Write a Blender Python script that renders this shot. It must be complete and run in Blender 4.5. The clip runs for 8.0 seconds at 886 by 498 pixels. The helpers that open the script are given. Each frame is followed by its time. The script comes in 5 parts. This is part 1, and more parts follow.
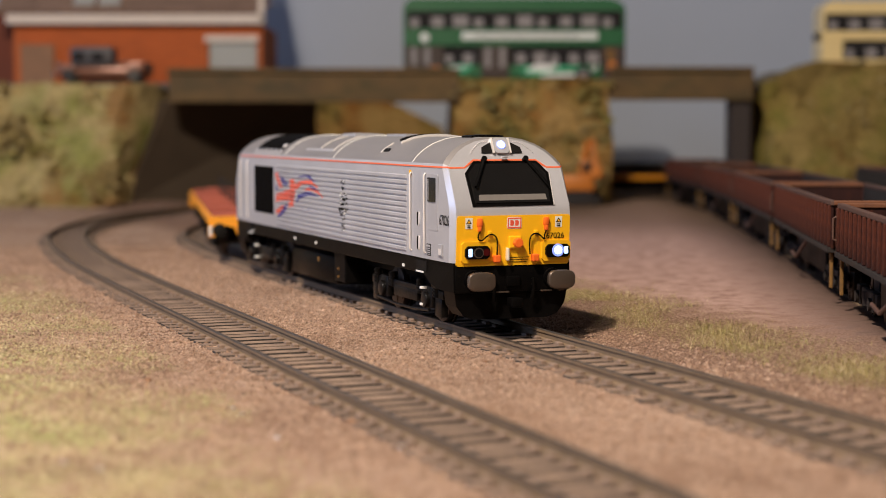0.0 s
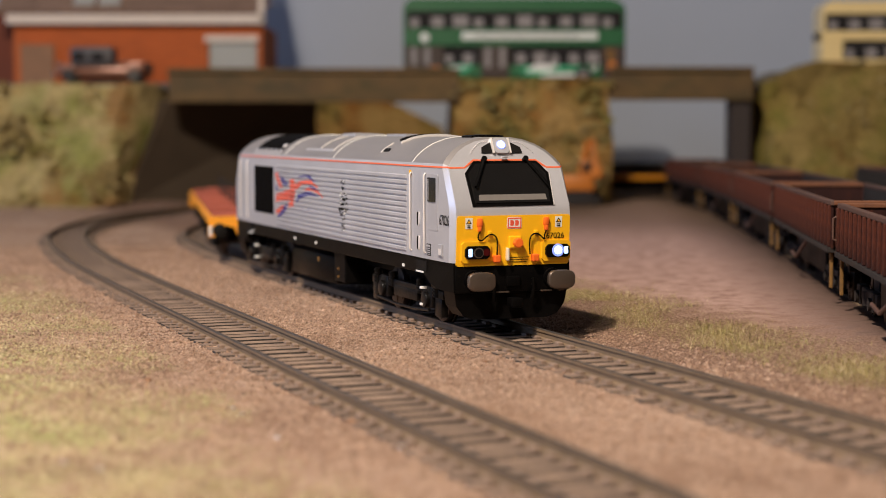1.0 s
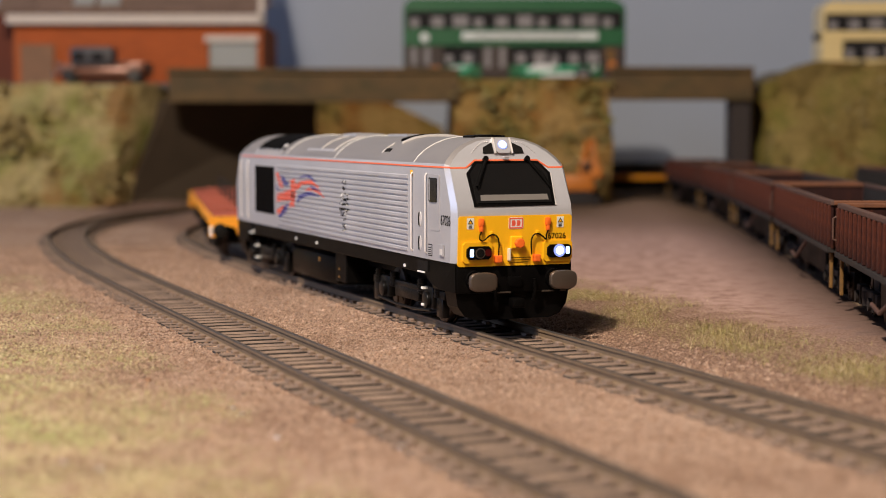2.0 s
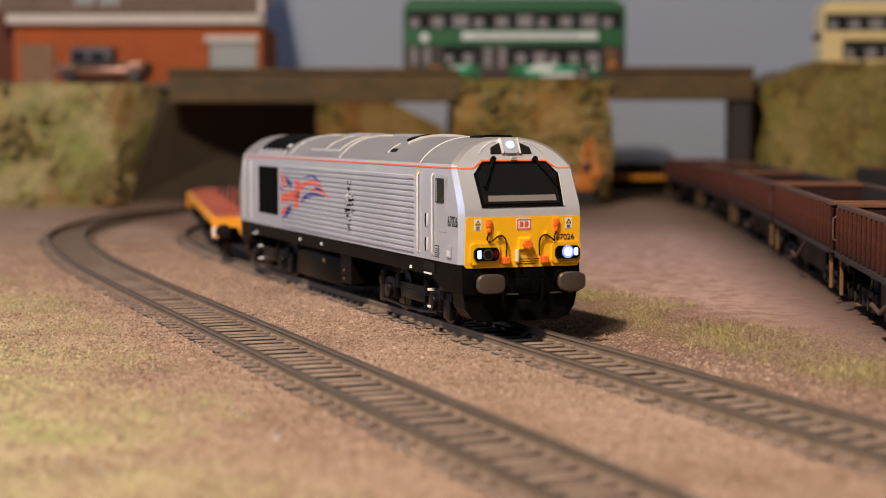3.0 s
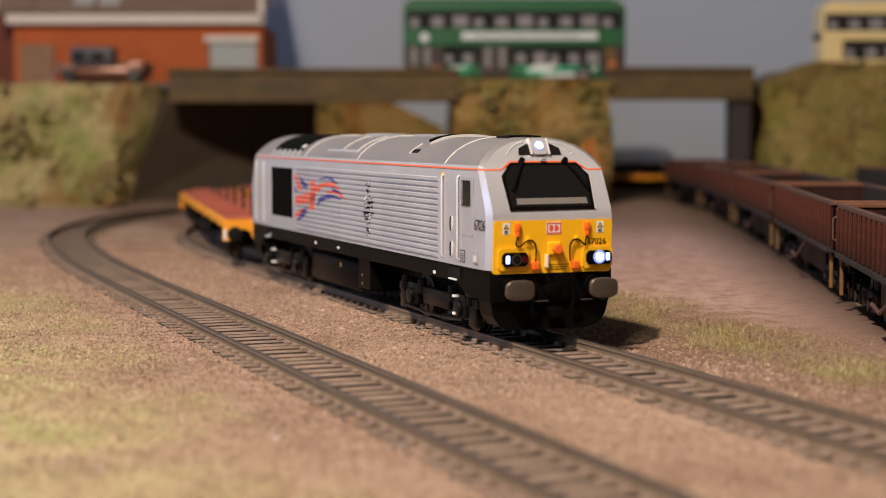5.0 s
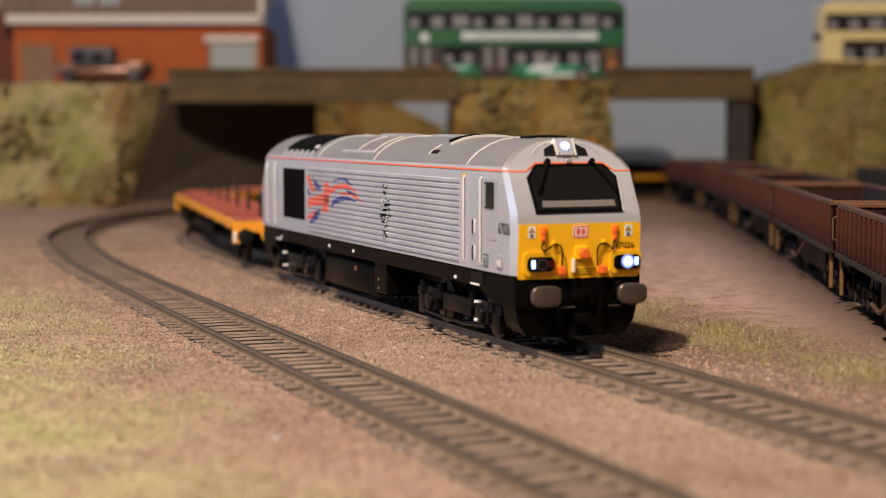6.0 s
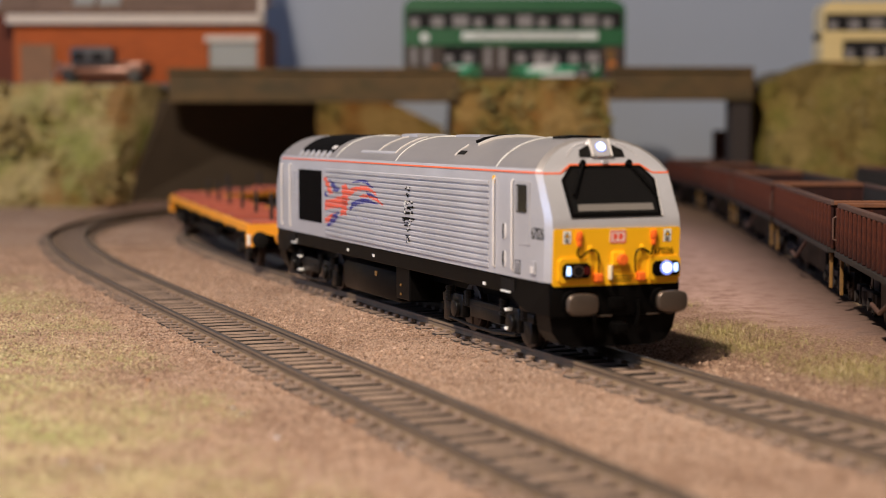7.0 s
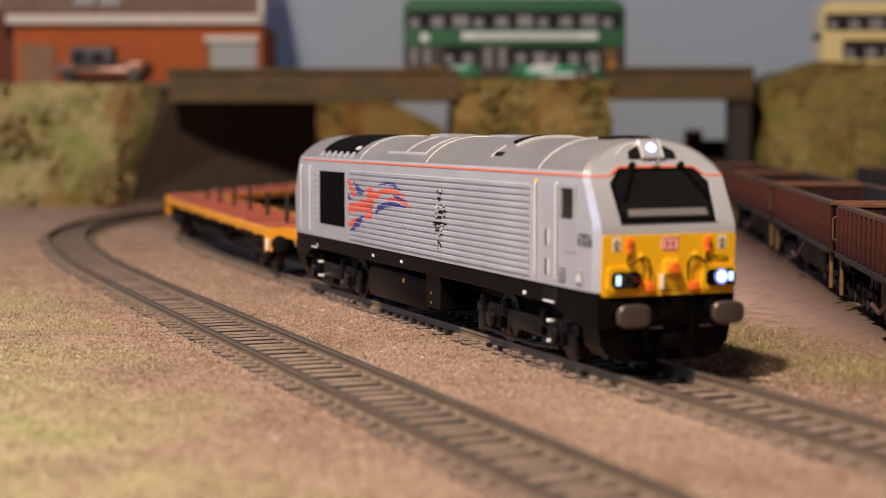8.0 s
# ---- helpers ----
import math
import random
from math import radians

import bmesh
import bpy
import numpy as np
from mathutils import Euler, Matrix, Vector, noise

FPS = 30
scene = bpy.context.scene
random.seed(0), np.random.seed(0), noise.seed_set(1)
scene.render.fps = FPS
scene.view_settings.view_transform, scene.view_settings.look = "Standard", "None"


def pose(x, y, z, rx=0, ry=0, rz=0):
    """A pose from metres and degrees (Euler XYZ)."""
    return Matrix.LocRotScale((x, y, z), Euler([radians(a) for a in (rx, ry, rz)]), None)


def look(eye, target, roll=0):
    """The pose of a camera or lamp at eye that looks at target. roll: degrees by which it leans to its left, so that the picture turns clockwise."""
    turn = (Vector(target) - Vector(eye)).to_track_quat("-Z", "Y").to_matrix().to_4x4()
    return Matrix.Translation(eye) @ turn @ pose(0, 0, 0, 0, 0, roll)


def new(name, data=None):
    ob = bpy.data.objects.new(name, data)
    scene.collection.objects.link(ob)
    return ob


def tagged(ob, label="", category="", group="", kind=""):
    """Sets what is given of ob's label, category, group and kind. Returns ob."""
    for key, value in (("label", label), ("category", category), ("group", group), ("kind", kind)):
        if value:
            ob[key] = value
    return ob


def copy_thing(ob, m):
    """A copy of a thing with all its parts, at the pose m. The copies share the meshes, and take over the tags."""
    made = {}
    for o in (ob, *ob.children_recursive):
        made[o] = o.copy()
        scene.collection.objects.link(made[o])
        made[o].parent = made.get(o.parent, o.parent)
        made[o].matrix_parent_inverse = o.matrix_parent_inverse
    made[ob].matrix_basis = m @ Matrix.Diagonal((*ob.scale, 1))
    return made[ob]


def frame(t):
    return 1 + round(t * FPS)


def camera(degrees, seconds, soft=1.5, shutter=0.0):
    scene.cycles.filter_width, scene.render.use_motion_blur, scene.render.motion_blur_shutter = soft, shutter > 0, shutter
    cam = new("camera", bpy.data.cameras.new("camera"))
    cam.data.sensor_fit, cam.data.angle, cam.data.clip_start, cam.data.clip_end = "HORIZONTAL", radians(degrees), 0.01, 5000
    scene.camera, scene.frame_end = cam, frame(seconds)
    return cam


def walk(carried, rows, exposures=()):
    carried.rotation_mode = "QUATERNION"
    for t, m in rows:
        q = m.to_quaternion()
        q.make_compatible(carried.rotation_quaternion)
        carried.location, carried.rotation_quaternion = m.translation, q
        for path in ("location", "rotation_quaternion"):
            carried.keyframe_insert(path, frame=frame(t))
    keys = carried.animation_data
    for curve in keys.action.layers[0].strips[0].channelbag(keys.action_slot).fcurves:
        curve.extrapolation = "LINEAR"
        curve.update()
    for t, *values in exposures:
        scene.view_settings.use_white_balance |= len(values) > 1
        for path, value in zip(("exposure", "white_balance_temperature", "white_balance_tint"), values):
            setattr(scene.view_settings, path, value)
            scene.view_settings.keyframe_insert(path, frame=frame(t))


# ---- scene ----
# A model railway at 4 mm to the foot. Lengths inside the builders are in millimetres; part() turns them into metres.
# The camera stands low over the board; rail tops are at z = 0, y runs away from it.
MM = 0.001
HEAD = -68.93            # heading of the straight, degrees

cam = camera(30.19, 8.0, soft=0.7, shutter=0.3)
cam.data.dof.use_dof = True
cam.data.dof.focus_distance = 0.452
cam.data.dof.aperture_fstop = 15.0
EYE = (0, 0, 0.0533)
AIM = (0, math.cos(radians(4.154)), 0.0533 - math.sin(radians(4.154)))
walk(cam, [(0, look(EYE, AIM)), (8, look(EYE, AIM))], exposures=[(0, 0.0), (8, 0.0)])

# ---- light: one hanging lamp, two added fills, and the pale room ----
world = bpy.data.worlds.new("room_air")
scene.world = world
world.use_nodes = True
world.node_tree.nodes["Background"].inputs[0].default_value = (0.62, 0.68, 0.80, 1)
world.node_tree.nodes["Background"].inputs[1].default_value = 0.12


def area(name, eye, target, size, watts, colour):
    data = bpy.data.lights.new(name, "AREA")
    data.shape, data.size, data.energy, data.color = "DISK", size, watts, colour
    ob = new(name, data)
    ob.matrix_world = look(eye, target)
    return ob


area("hanging_lamp", (-0.26, -0.03, 0.74), (0.0, 0.46, 0), 0.042, 12.4, (1.0, 0.86, 0.71))
# Added frontal fill from behind the camera, brightens the locomotive's face
area("ceiling_lamp", (-0.45, -1.0, 1.25), (0.0, 0.5, 0), 0.3, 11, (1.0, 0.87, 0.74))
# Added cool fill from the left; the window behind it is assumed
area("window_daylight", (-1.78, 0.35, 0.62), (0.0, 0.45, 0.1), 0.9, 12.5, (0.46, 0.62, 1.0))


# ---- materials ----
def nodes_of(name):
    m = bpy.data.materials.new(name)
    m.use_nodes = True
    nt = m.node_tree
    return m, nt, nt.nodes["Principled BSDF"]


def texco(nt, stretch=(1, 1, 1)):
    tc = nt.nodes.new("ShaderNodeTexCoord")
    mp = nt.nodes.new("ShaderNodeMapping")
    mp.inputs["Scale"].default_value = stretch
    nt.links.new(tc.outputs["Object"], mp.inputs[0])
    return mp.outputs[0]


def noise_at(nt, vec, scale, detail=5.0, rough=0.6):
    n = nt.nodes.new("ShaderNodeTexNoise")
    n.inputs["Scale"].default_value, n.inputs["Detail"].default_value, n.inputs["Roughness"].default_value = scale, detail, rough
    nt.links.new(vec, n.inputs["Vector"])
    return n.outputs["Fac"]


def ramp_of(nt, fac, stops):
    r = nt.nodes.new("ShaderNodeValToRGB")
    el = r.color_ramp.elements
    while len(el) < len(stops):
        el.new(0.5)
    for e, (p, c) in zip(el, stops):
        e.position, e.color = p, (c if len(c) == 4 else (*c, 1))
    nt.links.new(fac, r.inputs[0])
    return r.outputs[0]


def mix_of(nt, fac, a, b, mode="MIX"):
    m = nt.nodes.new("ShaderNodeMix")
    m.data_type, m.blend_type = "RGBA", mode
    for sock, v in ((m.inputs["Factor"], fac), (m.inputs["A"], a), (m.inputs["B"], b)):
        if isinstance(v, (int, float)):
            sock.default_value = v
        elif isinstance(v, tuple):
            sock.default_value = (*v, 1)[:4]
        else:
            nt.links.new(v, sock)
    return m.outputs["Result"]


def bump_of(nt, b, fac, strength, dist):
    bp = nt.nodes.new("ShaderNodeBump")
    bp.inputs["Strength"].default_value, bp.inputs["Distance"].default_value = strength, dist
    nt.links.new(fac, bp.inputs["Height"])
    nt.links.new(bp.outputs[0], b.inputs["Normal"])


def paint(name, colour, rough=0.45, metal=0.0, vary=0.15, grain=900.0, patch=60.0, bump=0.1, dirt=None, dirt_amount=0.0, stretch=(1, 1, 1), coat=0.0, per_object=0.0, gloss=0.5):
    """A surface with grain and patches; dirt: a second colour in blotches."""
    m, nt, b = nodes_of(name)
    vec = texco(nt, stretch)
    fine, big = noise_at(nt, vec, grain), noise_at(nt, vec, patch, 6.0, 0.65)
    lo, hi = tuple(c * (1 - vary) for c in colour), tuple(min(1, c * (1 + vary)) for c in colour)
    col = ramp_of(nt, big, [(0.3, lo), (0.7, hi)])
    col = mix_of(nt, 0.35, col, ramp_of(nt, fine, [(0.25, lo), (0.75, hi)]))
    if dirt:
        blot = noise_at(nt, vec, patch * 1.7, 8.0, 0.75)
        col = mix_of(nt, ramp_of(nt, blot, [(0.62 - dirt_amount, (0, 0, 0)), (0.78 - dirt_amount * 0.6, (1, 1, 1))]), col, dirt)
    if per_object:
        info = nt.nodes.new("ShaderNodeObjectInfo")
        col = mix_of(nt, 1.0, col, ramp_of(nt, info.outputs["Random"], [(0, (1 - per_object,) * 3), (1, (1, 1, 1))]), "MULTIPLY")
    nt.links.new(col, b.inputs["Base Color"])
    b.inputs["Metallic"].default_value = metal
    b.inputs["Specular IOR Level"].default_value = gloss
    rr = nt.nodes.new("ShaderNodeMapRange")
    rr.inputs["To Min"].default_value, rr.inputs["To Max"].default_value = max(0.03, rough - 0.1), min(1, rough + 0.1)
    nt.links.new(big, rr.inputs["Value"])
    nt.links.new(rr.outputs[0], b.inputs["Roughness"])
    b.inputs["Coat Weight"].default_value = coat
    if bump:
        bump_of(nt, b, fine, bump, 0.0003)
    return m


def glow(name, colour, strength):
    m, nt, b = nodes_of(name)
    b.inputs["Base Color"].default_value = (*colour, 1)
    b.inputs["Emission Color"].default_value = (*colour, 1)
    b.inputs["Emission Strength"].default_value = strength
    return m


SILVER = paint("silver_paint", (0.49, 0.485, 0.52), 0.36, 0.32, 0.16, 4200, 35, 0.14)
BRIGHT = paint("bright_silver_edge", (0.78, 0.74, 0.72), 0.35, 0.3, 0.1, 2500, 200, 0.1)
SILVER_ROOF = paint("silver_roof_paint", (0.33, 0.305, 0.30), 0.33, 0.45, 0.2, 4200, 28, 0.14)
YELLOW = paint("warning_yellow_paint", (0.96, 0.50, 0.012), 0.35, 0, 0.04, 2000, 40, 0.04)
ORANGE_LINE = paint("orange_red_line", (0.74, 0.14, 0.05), 0.4, 0, 0.05)
BLACK = paint("satin_black_plastic", (0.0036, 0.0032, 0.0032), 0.36, 0, 0.25, 1500, 60, 0.1, (0.007, 0.006, 0.006), 0.02, gloss=0.055)
GRILLE_BLACK = paint("matt_black_mesh", (0.004, 0.0035, 0.0035), 0.7, 0, 0.3, 1500, 60, 0.1, gloss=0.03)
FRAME_BLACK = paint("matt_black_underframe", (0.007, 0.006, 0.0055), 0.55, 0, 0.3, 1200, 90, 0.2, (0.022, 0.017, 0.013), 0.05, gloss=0.16)
BOGIE_BLACK = paint("oily_black_bogie", (0.0035, 0.003, 0.003), 0.34, 0, 0.3, 1200, 120, 0.3, (0.010, 0.007, 0.006), 0.03, gloss=0.25)
WHEEL = paint("blackened_wheel_metal", (0.06, 0.045, 0.038), 0.4, 0.6, 0.2)
BUFFER = paint("dull_buffer_steel", (0.135, 0.105, 0.086), 0.42, 0.7, 0.12, 1500, 120, 0.08)
GLASS_DARK = paint("smoked_glazing", (0.008, 0.0075, 0.0075), 0.12, 0, 0.2, 600, 30, 0.0)
GREY_DASH = paint("grey_cab_desk", (0.145, 0.13, 0.12), 0.6, 0, 0.1)
RED = paint("flag_red_print", (0.80, 0.11, 0.06), 0.4, 0, 0.06)
BLUE = paint("flag_blue_print", (0.03, 0.035, 0.23), 0.4, 0, 0.1)
WHITE = paint("white_print", (0.80, 0.79, 0.77), 0.45, 0, 0.04)
ORANGE = paint("orange_jumper_cap", (0.90, 0.16, 0.02), 0.4, 0, 0.08)
LAMP_ON = glow("cool_white_led", (0.62, 0.74, 1.0), 3.0)
# Glowing rings paint the blue halo round the lit lamps
LAMP_HALO = glow("blue_lamp_halo", (0.25, 0.34, 1.0), 0.7)
LAMP_SOFT = glow("cool_white_led_dim", (0.42, 0.62, 1.0), 1.9)
RAIL = paint("weathered_rail", (0.165, 0.112, 0.068), 0.75, 0.0, 0.3, 700, 120, 0.25, (0.16, 0.10, 0.06), 0.05)
RAIL_TOP = paint("worn_rail_head", (0.07, 0.056, 0.046), 0.38, 0.35, 0.2, 900, 90, 0.1)
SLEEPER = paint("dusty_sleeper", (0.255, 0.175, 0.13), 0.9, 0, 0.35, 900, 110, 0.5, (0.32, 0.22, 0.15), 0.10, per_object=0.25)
DECK_RED = paint("oxide_red_deck", (0.36, 0.085, 0.050), 0.65, 0, 0.2, 500, 60, 0.2, (0.16, 0.05, 0.03), 0.06)
DECK_DARK = paint("dark_oxide_frame", (0.13, 0.035, 0.022), 0.7, 0, 0.2)
WAGON_YELLOW = paint("orange_yellow_solebar", (0.85, 0.33, 0.02), 0.5, 0, 0.08)
RUST = paint("rusty_maroon_paint", (0.022, 0.0050, 0.0040), 0.6, 0, 0.7, 700, 45, 0.3, (0.15, 0.036, 0.013), 0.10, stretch=(1, 1, 0.3), gloss=0.25)
RUST_DARK = paint("dark_grimy_steel", (0.012, 0.008, 0.007), 0.75, 0, 0.35, 700, 70, 0.3, (0.06, 0.028, 0.015), 0.03)
RUST_EDGE = paint("pale_worn_rim", (0.085, 0.042, 0.03), 0.6, 0, 0.35, 900, 120, 0.3, (0.09, 0.04, 0.025), 0.1)
RUST_ORANGE = paint("orange_rust", (0.15, 0.052, 0.02), 0.7, 0, 0.35, 900, 120, 0.3, (0.07, 0.03, 0.02), 0.1)
DOOR_BROWN = paint("dark_brown_panel", (0.045, 0.028, 0.022), 0.4, 0, 0.2)
# Sleeper sides coloured dark for the shade in the gaps
SLEEPER_SHADE = paint("shaded_sleeper_side", (0.028, 0.020, 0.016), 0.85, 0, 0.4, 900, 120, 0.4)
POST = paint("dark_post_card", (0.035, 0.024, 0.020), 0.8, 0, 0.2)
# Bed colour holds the shade that falls between the sleepers
BED_SHADE = paint("shaded_track_bed", (0.030, 0.020, 0.014), 0.95, 0, 0.4, 900, 120, 0.6, (0.14, 0.09, 0.06), 0.05)
DULL_YELLOW = paint("grimy_yellow_guard", (0.17, 0.085, 0.018), 0.7, 0, 0.3, 900, 120, 0.3, (0.06, 0.035, 0.02), 0.08)
TIMBER = paint("stained_timber", (0.115, 0.066, 0.02), 0.75, 0, 0.6, 500, 40, 0.3, (0.045, 0.036, 0.010), 0.16, stretch=(0.5, 1, 1))
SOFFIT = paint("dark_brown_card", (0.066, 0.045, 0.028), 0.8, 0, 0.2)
BRICK = paint("orange_red_brick", (0.49, 0.098, 0.014), 0.8, 0, 0.12, 900, 25, 0.3, per_object=0.25)
MORTAR = paint("brick_mortar", (0.40, 0.10, 0.025), 0.9, 0, 0.12)
TILE = paint("brown_roof_tile", (0.23, 0.145, 0.105), 0.8, 0, 0.15, 800, 40, 0.3, per_object=0.3)
FASCIA = paint("cream_white_fascia", (0.62, 0.53, 0.46), 0.6, 0, 0.06)
SHED_GREY = paint("grey_painted_door", (0.36, 0.36, 0.34), 0.6, 0, 0.06)
BROWN_WOOD = paint("brown_timber_door", (0.24, 0.12, 0.06), 0.7, 0, 0.2)
BUS_GREEN = paint("bus_green_paint", (0.010, 0.105, 0.034), 0.4, 0, 0.06, coat=0.05)
BUS_WHITE = paint("bus_white_print", (0.72, 0.74, 0.72), 0.3, 0, 0.06)
BUS_MINT = paint("bus_mint_print", (0.06, 0.42, 0.22), 0.3, 0, 0.08)
BUS_CREAM = paint("bus_cream_paint", (0.80, 0.62, 0.30), 0.3, 0, 0.05, coat=0.3)
BUS_GLASS = paint("dark_bus_window", (0.022, 0.020, 0.020), 0.1, 0, 0.1)
BUS_SEAT = paint("pale_bus_interior", (0.24, 0.22, 0.22), 0.6, 0, 0.1)
TYRE = paint("black_rubber", (0.015, 0.014, 0.013), 0.7, 0, 0.2)
CAR_PINK = paint("copper_car_paint", (0.20, 0.085, 0.052), 0.3, 0.3, 0.06, coat=0.3)
# Red brick darkened: the side wing's shade is in the colour
BRICK_SHADED = paint("shaded_red_brick", (0.13, 0.030, 0.012), 0.85, 0, 0.2)
CAR_ROOF = paint("grey_blue_hood", (0.055, 0.05, 0.055), 0.55, 0, 0.1)
# Metallic grains stand in for bright glints on the ground
GLINT = paint("metallic_glint_grain", (0.9, 0.86, 0.8), 0.3, 0.85, 0.05)
CHROME = paint("bright_chrome", (0.75, 0.74, 0.72), 0.15, 1.0, 0.05)
DIGGER = paint("orange_machine_paint", (0.52, 0.16, 0.018), 0.5, 0, 0.2, 800, 90, 0.2, (0.18, 0.07, 0.02), 0.08)
ROAD = paint("grey_road_surface", (0.10, 0.09, 0.085), 0.85, 0, 0.15)
WALL_PAINT = paint("pale_room_paint", (0.34, 0.32, 0.30), 0.9, 0, 0.04, 200, 3, 0.1)
SKY_BOARD = paint("blue_grey_backscene_paint", (0.42, 0.46, 0.54), 0.85, 0, 0.05, 300, 4, 0.05)


def ground_material():
    m, nt, b = nodes_of("scenic_earth")
    vec = texco(nt)
    sep = nt.nodes.new("ShaderNodeSeparateXYZ")
    nt.links.new(vec, sep.inputs[0])
    grit, mid, big = noise_at(nt, vec, 1300, 4, 0.7), noise_at(nt, vec, 140, 6, 0.65), noise_at(nt, vec, 18, 5, 0.6)
    earth = ramp_of(nt, grit, [(0.36, (0.07, 0.034, 0.02)), (0.46, (0.37, 0.222, 0.15)), (0.60, (0.78, 0.56, 0.42))])
    earth = mix_of(nt, ramp_of(nt, mid, [(0.36, (0.6,) * 3), (0.54, (0, 0, 0))]), earth, (0.27, 0.15, 0.095))
    earth = mix_of(nt, ramp_of(nt, big, [(0.42, (0, 0, 0)), (0.6, (0.6,) * 3)]), earth, (0.56, 0.385, 0.285))
    # ash yard beside the siding
    ash = ramp_of(nt, mid, [(0.38, (0.28, 0.168, 0.142)), (0.56, (0.47, 0.31, 0.27))])
    ash = mix_of(nt, ramp_of(nt, grit, [(0.35, (0.3,) * 3), (0.6, (0, 0, 0))]), ash, (0.19, 0.12, 0.10))
    dist = nt.nodes.new("ShaderNodeVectorMath")
    dist.operation = "DOT_PRODUCT"
    dist.inputs[1].default_value = (0.9331, 0.3595, 0)
    nt.links.new(vec, dist.inputs[0])

    def zone(lo, hi, wobble, source):
        add = nt.nodes.new("ShaderNodeMath")
        add.operation = "MULTIPLY_ADD"
        nt.links.new(mid, add.inputs[0])
        add.inputs[1].default_value = wobble
        nt.links.new(source, add.inputs[2])
        r = nt.nodes.new("ShaderNodeMapRange")
        r.inputs["From Min"].default_value, r.inputs["From Max"].default_value = lo + wobble / 2, hi + wobble / 2
        nt.links.new(add.outputs[0], r.inputs["Value"])
        return r.outputs[0]

    soil = ramp_of(nt, grit, [(0.35, (0.075, 0.036, 0.022)), (0.47, (0.27, 0.155, 0.105)), (0.64, (0.50, 0.34, 0.25))])
    earth = mix_of(nt, zone(0.178, 0.200, 0.03, dist.outputs["Value"]), earth, soil)
    yard = zone(0.235, 0.262, 0.04, dist.outputs["Value"])
    # ash darkened along the siding for shadow and dirt; brown soil at far end
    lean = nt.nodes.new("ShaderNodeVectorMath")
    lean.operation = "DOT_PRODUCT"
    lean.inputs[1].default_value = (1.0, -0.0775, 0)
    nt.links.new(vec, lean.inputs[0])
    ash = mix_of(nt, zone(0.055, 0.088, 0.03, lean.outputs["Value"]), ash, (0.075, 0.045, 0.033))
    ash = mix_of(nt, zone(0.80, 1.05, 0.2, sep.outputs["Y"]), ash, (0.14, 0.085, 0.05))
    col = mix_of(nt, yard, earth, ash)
    # moss and turf scatter where grass grows
    turf = ramp_of(nt, grit, [(0.34, (0.34, 0.29, 0.11)), (0.5, (0.72, 0.61, 0.31)), (0.64, (0.95, 0.84, 0.60))])
    moss = ramp_of(nt, grit, [(0.34, (0.22, 0.24, 0.07)), (0.5, (0.50, 0.50, 0.2)), (0.66, (0.80, 0.74, 0.44))])
    turf = mix_of(nt, ramp_of(nt, noise_at(nt, vec, 26, 4, 0.6), [(0.46, (0, 0, 0)), (0.56, (0.9,) * 3)]), turf, moss)
    near = zone(0.072, 0.042, 0.06, dist.outputs["Value"])
    thin = nt.nodes.new("ShaderNodeMath")
    thin.operation = "MULTIPLY"
    nt.links.new(near, thin.inputs[0])
    nt.links.new(ramp_of(nt, noise_at(nt, vec, 38, 4, 0.6), [(0.38, (0.1,) * 3), (0.6, (0.9,) * 3)]), thin.inputs[1])
    col = mix_of(nt, thin.outputs[0], col, turf)
    nt.links.new(col, b.inputs["Base Color"])
    b.inputs["Roughness"].default_value = 0.9
    b.inputs["Specular IOR Level"].default_value = 0.25
    both = nt.nodes.new("ShaderNodeMath")
    both.operation = "MULTIPLY_ADD"
    nt.links.new(mid, both.inputs[0])
    both.inputs[1].default_value = 0.5
    nt.links.new(grit, both.inputs[2])
    bump_of(nt, b, both.outputs[0], 1.0, 0.0014)
    calm = nt.nodes.new("ShaderNodeMapRange")
    calm.inputs["To Min"].default_value, calm.inputs["To Max"].default_value = 1.0, 0.3
    nt.links.new(yard, calm.inputs["Value"])
    nt.links.new(calm.outputs[0], b.inputs["Normal"].links[0].from_node.inputs["Strength"])
    return m


def scatter_material(name, stops, grain=500.0, rough=0.9, bump=0.8, islands=True):
    m, nt, b = nodes_of(name)
    vec = texco(nt)
    col = ramp_of(nt, noise_at(nt, vec, grain, 6, 0.7), stops)
    big = noise_at(nt, vec, grain / 14, 5, 0.65)
    col = mix_of(nt, ramp_of(nt, big, [(0.45, (0, 0, 0)), (0.68, (0.6,) * 3)]), col, stops[0][1])
    if islands:
        geo = nt.nodes.new("ShaderNodeNewGeometry")
        col = mix_of(nt, 1.0, col, ramp_of(nt, geo.outputs["Random Per Island"], [(0, (0.55,) * 3), (1, (1.1, 1.1, 1.1))]), "MULTIPLY")
    nt.links.new(col, b.inputs["Base Color"])
    b.inputs["Roughness"].default_value = rough
    bump_of(nt, b, noise_at(nt, vec, grain * 1.6, 5, 0.7), bump, 0.0015)
    return m


